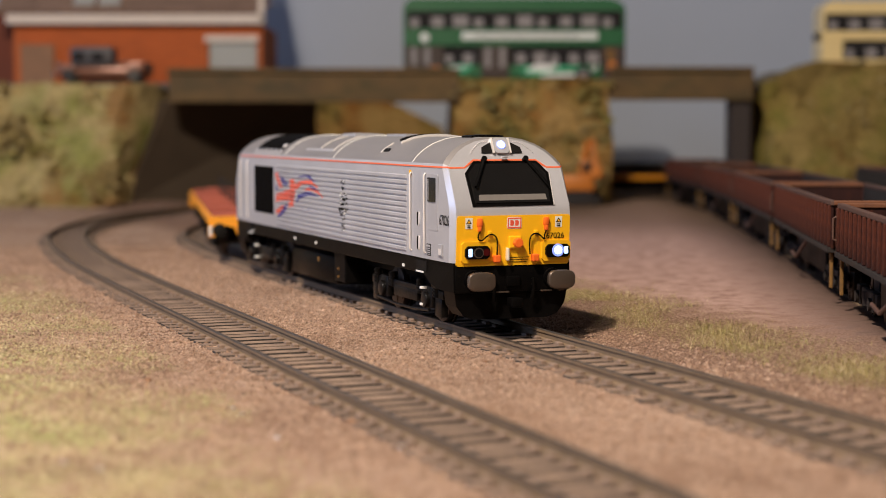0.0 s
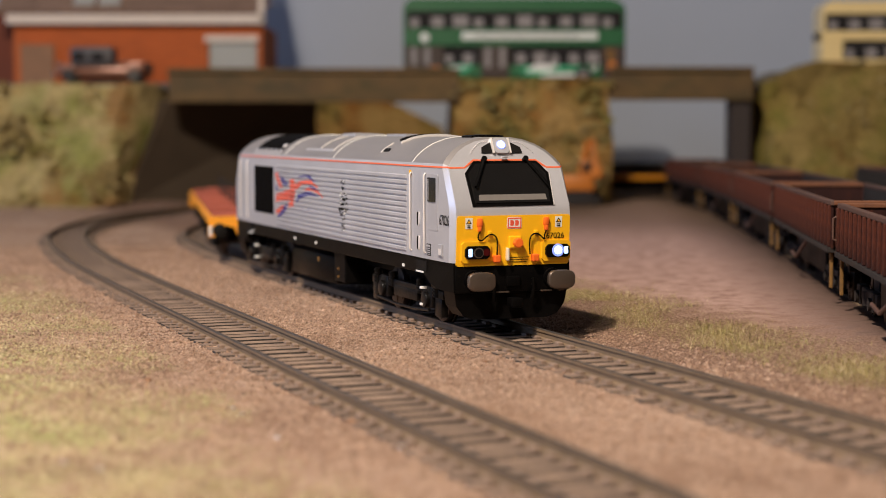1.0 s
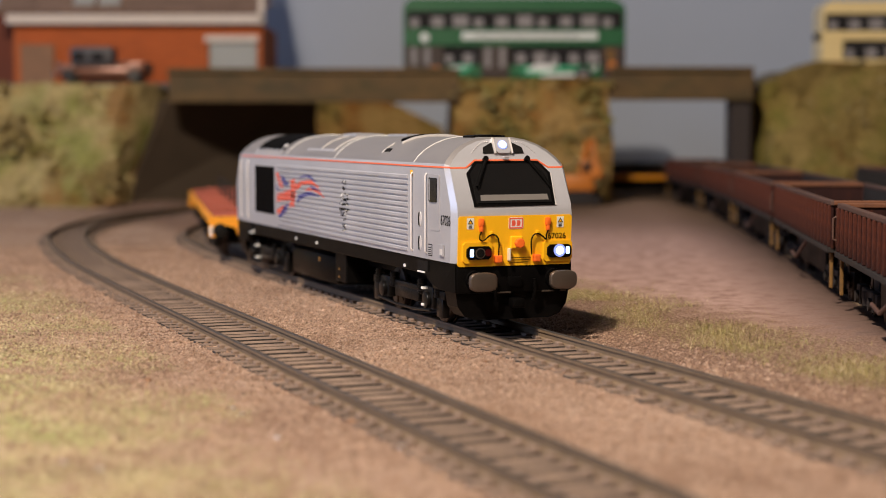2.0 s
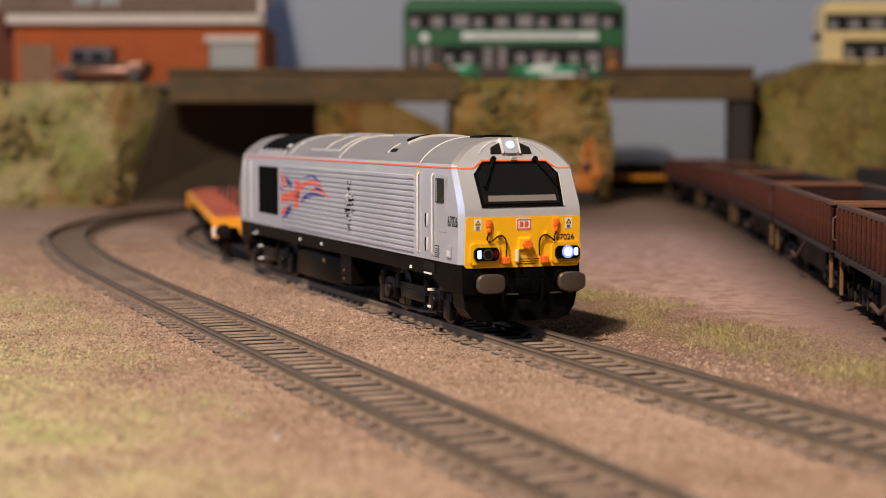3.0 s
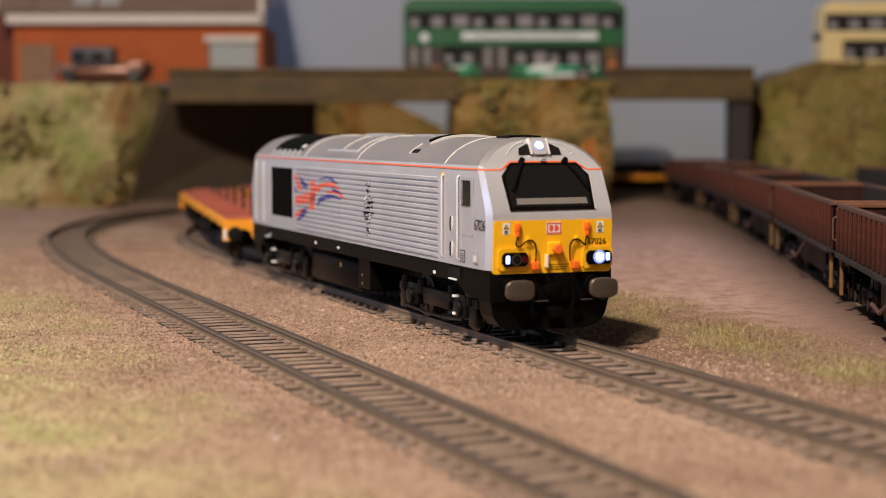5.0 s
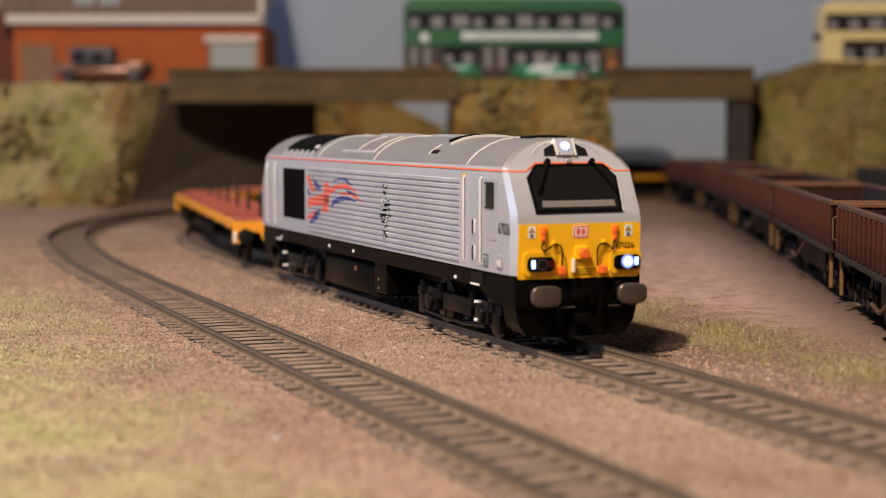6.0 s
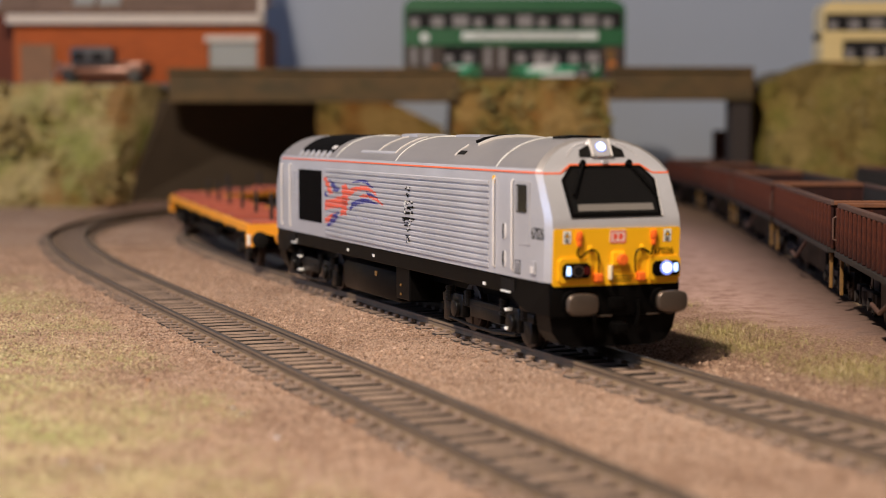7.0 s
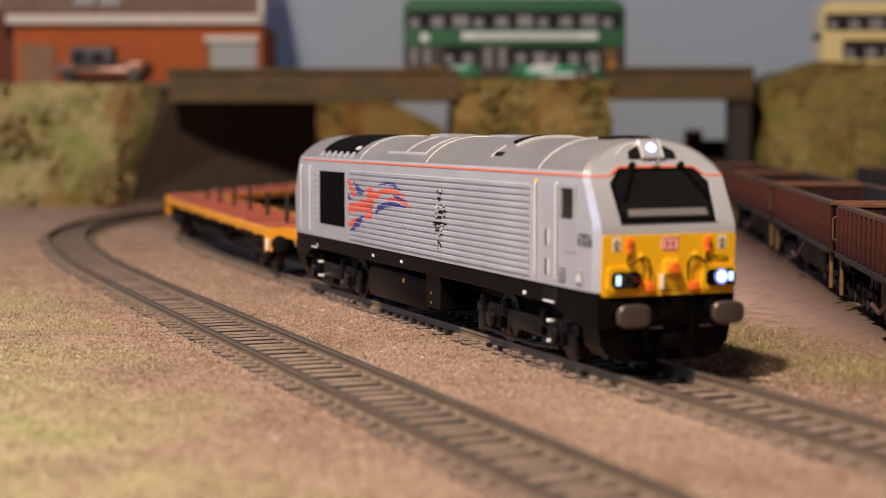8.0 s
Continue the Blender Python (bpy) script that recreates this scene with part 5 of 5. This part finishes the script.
# ---- vehicles and building on the road ----
def build_bus(label, length, h, main, livery, low0, low1):
    """A model double-decker; low0 to low1: where the lower deck has windows."""
    b = thing("double_decker_bus", label, "bus")
    L, W = length / 2, 16.0
    part("lower_body", boxes((-L + 1, L - 1, -W, W, 3.5, 14.0, 1.5)), main, b)
    part("middle_band", boxes((-L, L, -W, W, 28.0, h - 22.5, 1.0)), main, b)
    arc = [math.pi / 2 * k / 6 for k in range(7)]
    edge = [(-L, h - 9.5), (L, h - 9.5)] + [(L - 15 + 15 * math.cos(a), h - 9.4 + 9.4 * math.sin(a)) for a in arc] + [(-L + 8 - 8 * math.sin(a), h - 9 + 9 * math.cos(a)) for a in arc]
    rf = slab(bmesh.new(), edge, lambda u, v: (u, -W + 0.15, v), 2 * W - 0.15, (0, 1, 0))
    bmesh.ops.recalc_face_normals(rf, faces=rf.faces)
    part("roof", rf, main, b, "rounded roof dome", smooth=True)
    part("interior", boxes((-L + 2, L - 2, -W + 2, W - 2, 13, h - 6)), BUS_GLASS, b)
    for x in (-L + 1.4, L - 1.4):
        part("end_panel", boxes((x - 1.4, x + 1.4, -W + 0.5, W - 0.5, 12, h - 8, 0.8)), main, b)
    for z0, z1, x0, x1, n in ((14.0, 28.0, low0, low1, 9), (h - 22.5, h - 9.3, -L + 3, L - 3, 10)):
        step = (x1 - x0) / n
        for k in range(n + 1):
            part("window_pillar", boxes((x0 + step * k - 0.45, x0 + step * k + 0.45, -W + 0.1, W - 0.1, z0, z1)), TYRE, b)
        for k in range(n):
            for y in (-W + 0.4, W - 0.4):
                part("window", boxes((x0 + step * k + 0.5, x0 + step * (k + 1) - 0.5, y - 0.2, y + 0.2, z0, z1)), BUS_GLASS, b, "dark bus window")
            u = x0 + step * k
            part("seat_back", boxes((u + 2, u + step * (0.55 + 0.3 * (k % 3) * 0.5), -W + 0.1, -W + 0.3, z0 + 1.0, z0 + 7.5 + (k * 7 % 3))), BUS_SEAT, b, "pale seats seen through the glass")
    livery(b, L, W)
    for x in (-L * 0.62, L * 0.62):
        for y in (-W + 1, W - 1):
            bm = cyl(bmesh.new(), 6.4, 5, T(x, y, 6.4, 90), 28, bevel=0.6)
            wh = part("wheel", bm, TYRE, b, "black bus tyre", smooth=True)
            part("hub", cyl(bmesh.new(), 3.0, 5.6, T(x, y, 6.4, 90), 20, bevel=0.3), BUS_SEAT, wh)
    return b


def green_livery(b, L, W):
    part("side_banner", boxes((-40, 63, -W - 0.5, -W, 33.0, 38.5, 0.2)), BUS_WHITE, b, "white side banner with unreadable dark lettering")
    for k in range(11):
        x = -30 + 7.2 * k
        part("banner_bar", boxes((x, x + 5.0, -W - 0.7, -W - 0.3, 35.0, 36.4)), BUS_SEAT, b)
    part("roundel", cyl(bmesh.new(), 3.4, 0.6, T(-68, -W - 0.2, 34.5, 90), 20), BUS_WHITE, b, "pale round emblem")
    mint = [(-53, 8, -30, 14), (4, 6, 40, 9), (0, 10.5, 58, 13)]
    white = [(-53, 11, -34, 13), (8, 9, 34, 14.5), (18, 5, 52, 8), (54, 5, 64, 14)]
    for mat, rows in ((BUS_MINT, mint), (BUS_WHITE, white)):
        for x0, z0, x1, z1 in rows:
            part("swoosh", slab(bmesh.new(), [(x0, z0), (x1 - 8, z0), (x1, z1), (x0 + 8, z1)], lambda u, v: (u, -W - 0.05, v), 0.3 if mat is BUS_MINT else 0.45, (0, -1, 0)), mat, b, "pale swoosh graphic")
    d = part("door", boxes((-25, -4, -W - 0.5, -W, 4, 28, 0.2)), DOOR_BROWN, b, "dark brown double door")
    for x in (-20, -9):
        part("door_pane", boxes((x - 2.2, x + 2.2, -W - 0.8, -W - 0.3, 12, 27)), BUS_SEAT, d)
    part("cab_side", boxes((-L + 0.5, -54, -W - 0.4, -W, 4, 28, 0.3)), DOOR_BROWN, b, "dark brown driver's side panel")
    for x in (-76, -66):
        part("cab_window", boxes((x - 2.2, x + 2.2, -W - 0.7, -W - 0.2, 14, 27)), BUS_SEAT, b)
    part("cab_light", boxes((-63, -57, -W - 0.7, -W - 0.2, 8, 13, 0.3)), DIGGER, b, "dull orange patch in the cab")
    part("rear_panel", boxes((66, L - 0.5, -W - 0.4, -W, 4, 28, 0.3)), DOOR_BROWN, b, "dark brown rear panel")
    part("rear_patch", boxes((69, 76, -W - 0.7, -W - 0.2, 18, 26, 0.3)), DULL_YELLOW, b)
    part("rear_patch", boxes((71, 77, -W - 0.7, -W - 0.2, 8, 17, 0.3)), DIGGER, b)


def cream_livery(b, L, W):
    part("green_skirt", boxes((-L, -L + 15, -W - 0.5, -W, 3.4, 11, 0.2)), BUS_GREEN, b, "dark green skirt panel")
    part("front_panel", boxes((-L, -L + 16, -W - 0.4, -W, 11.2, 28.2)), BUS_CREAM, b)
    part("orange_patch", boxes((-L + 42, -L + 54, -W - 0.5, -W, 5, 10, 0.2)), ORANGE, b)


def build_road_things():
    g = build_bus("green double-decker bus with white side graphics on the road", 168, 64, BUS_GREEN, green_livery, -54, 66)
    g.matrix_basis = mm(54, 1266, 88.3)
    c = build_bus("cream double-decker bus with dark windows on the road", 160, 58, BUS_CREAM, cream_livery, -64, 76)
    c.matrix_basis = mm(371, 1285, 93.6)
    tagged(part("road_shoulder", boxes((240, 560, 1240, 1400, 88.2, 93.6)), ROAD), "raised grey road shoulder", "road", kind="structure")
    # station-like brick building
    h = thing("brick_building", "orange-red brick building with cream fascia and tiled roof", "building")
    h.matrix_basis = mm(0, 0, 88.0)
    wall = part("wall", boxes((-335, -183.4, 1290, 1400, 0, 47)), MORTAR, h, "orange-red brick wall")
    for bx in ((-183.4, -144.6, 1290, 1400, 38.6, 47), (-144.6, -141, 1290, 1400, 0, 47), (-183.4, -144.6, 1296, 1400, 0, 38.6)):
        part("wall", boxes(bx), MORTAR, h)
    part("side_wing", boxes((-470, -335.6, 1322, 1400, 0, 60)), BRICK_SHADED, h, "red brick side wing coloured as if in shade")
    bd = {n: mesh_of("brick", boxes((-w / 2, w / 2, -0.25, 0.2, -0.95, 0.95)), BRICK) for n, w in (("brick", 8.6),)}
    z, r, made = 1.2, 0, 0
    while z < 46:
        x = -334.6 + (4.5 if r % 2 else 0)
        while x < -142 and made < 900:
            door = -187 < x + 4.3 < -140 and z < 40
            if not door and made < 290 and not (-332 < x + 4.3 < -300 and z < 32):
                share("brick", bd["brick"], wall, mm(x + 4.3, 1289.9, z))
                made += 1
            x += 9.2
        z += 2.9
        r += 1
    part("fascia", boxes((-339, -138.5, 1282, 1294, 47, 54.5, 0.6)), FASCIA, h, "cream painted fascia board")
    rf = part("roof", slab(bmesh.new(), [(-348, 0), (-140, 0), (-158, 150), (-348, 150)], lambda u, v: (u, 1286 + v * 0.72, 54.6 + v * 0.62), 2.0, (0, -0.65, 0.76)), TILE, h, "brown tiled roof")
    tl = mesh_of("roof_tile", boxes((-12.6, 12.6, -0.5, 0.6, -2.6, 2.6)), TILE)
    for r in range(9):
        for k in range(8):
            v = 4 + r * 5.4
            share("roof_tile", tl, rf, mm(-335 + 26 * k + (6 if r % 2 else 0), 1286 + v * 0.72 - 1.6, 54.6 + v * 0.62 + 1.6, -49.3))
    part("bargeboard", boxes((-143, -138.5, 1282, 1290, 50, 90, 0.4)), FASCIA, h)
    for x in (-288, -268):
        part("rooflight", slab(bmesh.new(), [(x, 8), (x + 16, 8), (x + 16, 40), (x, 40)], lambda u, v: (u, 1286 + v * 0.72, 54.6 + v * 0.62), 4.4, (0, -0.65, 0.76)), SHED_GREY, h, "pale rooflight panel")
    d = part("garage_door", boxes((-182.6, -145.6, 1292.5, 1295.5, 0, 33.5)), SHED_GREY, h, "grey panelled garage door")
    for k in range(5):
        part("door_panel", boxes((-181, -147, 1291.6, 1292.6, 2 + 6.4 * k, 7.4 + 6.4 * k, 0.2)), SHED_GREY, d)
    part("lintel", boxes((-186, -144, 1288.5, 1291, 33.6, 38.6, 0.4)), FASCIA, h, "cream door lintel")
    part("timber_door", boxes((-329, -303, 1286.5, 1290.5, 0, 31.5, 0.4)), BROWN_WOOD, h, "brown timber shed door")
    build_car()
    build_digger()


def build_car():
    c = thing("vintage_car", "copper-coloured vintage saloon car with grey hood", "car")
    c.matrix_basis = mm(-256, 1252, 88.2)
    part("body", boxes((-34, 30, -12, 12, 4.5, 12.5, 2.2)), CAR_PINK, c, "glossy copper lower body", smooth=True)
    part("bonnet", boxes((8, 32, -8.5, 8.5, 11, 16.5, 2.4)), CAR_PINK, c, smooth=True)
    part("boot", boxes((-33, -22, -9, 9, 10, 14.5, 2.0)), CAR_PINK, c, smooth=True)
    part("hood", boxes((-25, 8, -10, 10, 12.3, 27.5, 3.0)), CAR_ROOF, c, "grey-blue fabric hood", smooth=True)
    for x in (-18, -4):
        part("window", boxes((x - 5, x + 5, -10.3, 10.3, 16.5, 23.5, 0.6)), BUS_GLASS, c, "dark car window")
    for x in (-25, 24):
        for y in (-11.5, 11.5):
            w = part("wheel", cyl(bmesh.new(), 5.6, 3.4, T(x, y, 5.6, 90), 24, bevel=0.6), TYRE, c, smooth=True)
            part("hub", cyl(bmesh.new(), 2.6, 3.9, T(x, y, 5.6, 90), 16), CHROME, w)
    for y in (-6.5, 6.5):
        part("headlight", cyl(bmesh.new(), 2.2, 2.6, T(-34, y, 13.5, 0, 90), 16, bevel=0.4), CHROME, c, "chrome headlight", smooth=True)
    part("spare_wheel", cyl(bmesh.new(), 5.6, 3, T(33.5, 0, 10.5, 0, 90), 24, bevel=0.5), TYRE, c, smooth=True)
    part("bumper", boxes((-37, -35, -12, 12, 6, 8, 0.6)), CHROME, c)
    return c


def build_digger():
    d = thing("excavator", "weathered orange excavator standing by the bank", "excavator")
    d.matrix_basis = mm(94, 1158, -0.5)
    for y in (-8, 8):
        part("track", boxes((-17, 17, y - 3, y + 3, 0, 8, 2.6)), RUST_DARK, d, "dark crawler track", smooth=True)
    part("turntable", boxes((-11, 11, -9, 9, 8, 11, 0.6)), RUST_DARK, d)
    part("house", boxes((-12, 12, -10, 10, 11, 22, 1.2)), DIGGER, d, "orange engine housing", smooth=True)
    part("cab", boxes((2, 12, -10, -2, 21, 33, 1.0)), DIGGER, d, smooth=True)
    part("cab_window", boxes((3.5, 10.5, -10.3, -1.8, 24, 31)), BUS_GLASS, d)
    part("boom", tube(bmesh.new(), [(3, 5, 20), (6, 2, 34), (8, 0, 44), (11, -4, 46)], 2.6), DIGGER, d, "bent orange boom", smooth=True)
    part("dipper", tube(bmesh.new(), [(11, -5, 45), (13, -10, 28)], 2.0), DIGGER, d)
    part("bucket", boxes((9, 17, -14, -7, 20, 29, 1.0)), DIGGER, d)
    return d


# ---- loose scenery ----
def on_ground(x, y):
    return height(x, y)


def build_grass():
    """Static grass blades in tufts: a strip beside the line and the foreground verge."""
    def field(name, label, count, pick, tall, seed, mat):
        rnd = random.Random(seed)
        verts, faces = [], []
        for _ in range(count):
            x, y = pick(rnd)
            z = on_ground(x, y) - 0.3
            n = rnd.randint(4, 9)
            for _ in range(n):
                a, l, lean = rnd.uniform(0, math.tau), tall * rnd.uniform(0.25, 1.0) * (2.2 if rnd.random() < 0.03 else 1.0), rnd.uniform(0.4, 2.6)
                bx, by = x + rnd.gauss(0, 1.6), y + rnd.gauss(0, 1.6)
                w = rnd.uniform(0.02, 0.042)
                i = len(verts)
                ox, oy = math.cos(a) * lean * l, math.sin(a) * lean * l
                px, py = -math.sin(a) * w, math.cos(a) * w
                verts += [(bx - px, by - py, z), (bx + px, by + py, z), (bx + ox * 0.45 + px * 0.7, by + oy * 0.45 + py * 0.7, z + l * 0.6), (bx + ox * 0.45 - px * 0.7, by + oy * 0.45 - py * 0.7, z + l * 0.6), (bx + ox, by + oy, z + l * 0.9)]
                faces += [(i, i + 1, i + 2, i + 3), (i + 3, i + 2, i + 4)]
        data = bpy.data.meshes.new(name)
        data.from_pydata([(a * MM, b * MM, c * MM) for a, b, c in verts], [], faces)
        data.materials.append(mat)
        tagged(new(name, data), label, "grass", kind="stuff")

    main = BEND

    def strip(r):
        while True:
            s = r.uniform(110, 620)
            f = min(1, max(0, (s - 250) / 100))
            d = 62 - 12 * f + 5 * noise.noise((s * 0.02, 1, 0)) + r.gauss(0, 9 + 3 * noise.noise((s * 0.02, 4, 0)))
            if d > 34 and noise.noise((s * 0.03, d * 0.05, 7)) + r.gauss(0, 0.2) > 0.02:
                p = main + DIR * s + NOR * d
                return p.x, p.y

    def verge(r):
        while True:
            s, d = r.uniform(90, 640), -67 - 27 - abs(r.gauss(0, 45))
            p = main + DIR * s + NOR * d
            if noise.noise((p.x * 0.02, p.y * 0.02, 2)) + (-94 - d) * 0.010 + r.gauss(0, 0.3) > 0.2:
                return p.x, p.y
    field("grass_strip", "yellow-green static grass along the main line", 6500, strip, 2.4, 3, DRY_TURF)
    field("grass_verge", "dry yellow-green static grass verge", 9000, verge, 2.1, 4, TURF)


def build_clumps():
    """Foam lumps over the flocked banks."""
    rnd = random.Random(21)
    base = bmesh.new()
    bmesh.ops.create_icosphere(base, subdivisions=1, radius=1)
    bv = [v.co.copy() for v in base.verts]
    bf = [[v.index for v in f.verts] for f in base.faces]
    base.free()
    verts, faces = [], []
    for x0, x1, y0, top, lean, n in ((-420, -232, 1192, 87, 26, 900), (6, 122, 1192, 90, 10, 420), (270, 430, 1204, 100, 26, 600), (-130, -85, 1455, 78, 14, 70)):
        for _ in range(n):
            f = rnd.random()
            x, y, z = rnd.uniform(x0, x1), y0 + lean * f ** 0.8 + rnd.uniform(-6, 2), -4 + (top + 4) * f
            if noise.noise((x * 0.03, z * 0.03, 4)) < -0.1:
                continue
            r, i = rnd.uniform(1.2, 4.5), len(verts)
            for v in bv:
                q = v * r * rnd.uniform(0.6, 1.25)
                verts.append((x + q.x, y + q.y, z + q.z * 0.7))
            faces += [tuple(i + k for k in f3) for f3 in bf]
    data = bpy.data.meshes.new("foliage_clumps")
    data.from_pydata([(a * MM, b * MM, c * MM) for a, b, c in verts], [], faces)
    data.materials.append(CLUMP)
    tagged(new("foliage_clumps", data), "ochre and olive foam foliage on the banks", "foliage", kind="stuff")


def build_grit():
    """Loose grains on the earth between and beside the rails."""
    rnd = random.Random(9)
    main = BEND
    verts, faces = [], []
    tri = ((0, 1, 2), (0, 2, 3), (0, 3, 1), (1, 4, 2), (2, 4, 3), (3, 4, 1))
    for _ in range(90000):
        s, d = rnd.uniform(-60, 560), rnd.uniform(-150, 40)
        p, _ = on_line(s, d)
        r = rnd.uniform(0.14, 0.46) * (1.5 if rnd.random() < 0.06 else 1)
        if abs(d) < 8.2 or abs(d + TWIN) < 8.2:
            if rnd.random() < 0.8:
                continue
        z = height(p.x, p.y)
        i, a = len(verts), rnd.uniform(0, math.tau)
        verts.append((p.x, p.y, z + r * 1.1))
        for k in range(3):
            verts.append((p.x + r * math.cos(a + k * 2.09) * rnd.uniform(0.7, 1.3), p.y + r * math.sin(a + k * 2.09) * rnd.uniform(0.7, 1.3), z + r * 0.3))
        verts.append((p.x, p.y, z - r * 0.5))
        faces += [tuple(i + k for k in t) for t in tri]
    data = bpy.data.meshes.new("grit")
    data.from_pydata([(a * MM, b * MM, c * MM) for a, b, c in verts], [], faces)
    data.materials.append(GRIT)
    tagged(new("grit", data), "loose sandy grit scattered round the tracks", "gravel", kind="stuff")


def build_chips():
    """Single shiny grains added for glints, and dark chips lying on the earth."""
    rnd = random.Random(31)
    spots = [(-7.3, 286.9, 0), (-30.2, 296.3, 0), (-62.8, 268.9, 0), (-55.5, 262.3, 0), (-17.4, 311.9, 1), (-66.0, 364.5, 1), (-42.2, 327.5, 0), (-39.4, 319.0, 0), (22.9, 400.7, 0)]
    for _ in range(14):
        d, s = rnd.uniform(-140, 20), rnd.uniform(180, 460)
        p = BEND + DIR * s + NOR * d
        spots.append((p.x, p.y, rnd.random() < 0.35))
    made = []
    for x, y, dark in spots:
        bm = bmesh.new()
        bmesh.ops.create_icosphere(bm, subdivisions=2, radius=(rnd.uniform(0.45, 0.6) if len(made) < 9 else rnd.uniform(0.22, 0.4)) * (1.4 if dark else 1.0))
        for v in bm.verts:
            v.co = Vector((v.co.x * 1.3, v.co.y, v.co.z * 0.7)) * (1 + 0.3 * noise.noise(v.co * 1.7 + Vector((x, y, 0))))
        ob = part("stone_chip", bm, BROWN_WOOD if dark else GLINT, smooth=True)
        made.append(ob)
        ob.matrix_basis = mm(x, y, height(x, y) + 0.2, 0, 0, rnd.uniform(0, 360))
        tagged(ob, "small dark brown chip lying on the earth" if dark else "small shiny grain added as a glint on the earth", "stone", "loose stone chips")


# ---- build ----
build_ground()
build_room()
build_bridge()
build_banks()
build_track("outer model railway track with weathered rails and dusty sleepers", True, -900, 720, 60, 720, 1)
build_track("main model railway track under the locomotive and wagons", False, -900, 640, -60, 640, 2)
SETS = []
WAGON_SETS = []
LOCO = build_loco(SETS)
TRAIN = [build_flat_wagon(WAGON_SETS)]
for _ in range(2):
    TRAIN.append(copy_thing(TRAIN[0], Matrix()))
TAIL = build_tail_wagon()
build_siding()
build_road_things()
build_clumps()
build_grass()
build_grit()
build_chips()

# distance run by the locomotive's middle past the end of the curve: seconds, mm
RUN = [(0, 209.7), (1.0, 209.7), (1.3, 209.72), (1.6, 209.95), (1.9, 210.5), (2.2, 211.4), (2.6, 213.35), (3.0, 215.9), (3.25, 217.5), (3.5, 219.2), (3.75, 221.1), (4.0, 223.2),
       (4.25, 225.6), (4.5, 228.2), (4.75, 231.2), (5.0, 234.4), (5.25, 237.9), (5.5, 241.7), (5.75, 245.7), (6.0, 249.8), (6.25, 254.3), (6.5, 259.05), (6.75, 264.0), (7.0, 269.4),
       (7.25, 275.0), (7.5, 280.95), (7.75, 287.3), (8, 294.05)]


def ride(s, half):
    """Pose of a vehicle with its two bogies on the line, its middle at s."""
    a, _ = on_line(s + half)
    b, _ = on_line(s - half)
    c, d = (a + b) / 2, a - b
    return mm(c.x, c.y, 0, 0, 0, math.degrees(math.atan2(d.y, d.x)))


def motions():
    walk(LOCO, [(t, ride(s, 77.5)) for t, s in RUN])
    s0 = RUN[0][1]
    for ob in SETS:
        x, r = ob.location.x / MM, ob.location.z / MM
        walk(ob, [(t, mm(x, 0, r, 0, math.degrees((s - s0) / r), 0)) for t, s in RUN])
    gap = 292.0
    for k, w in enumerate(TRAIN):
        walk(w, [(t, ride(s - gap - WAGON * k, 118)) for t, s in RUN])
        for b in w.children:
            if b.name.startswith("bogie"):
                for ob in b.children:
                    x, r = ob.location.x / MM, ob.location.z / MM
                    walk(ob, [(t, mm(x, 0, r, 0, math.degrees((s - s0) / r), 0)) for t, s in RUN])
    tail = 1049.0
    walk(TAIL, [(t, ride(s - tail, 60)) for t, s in RUN])


motions()
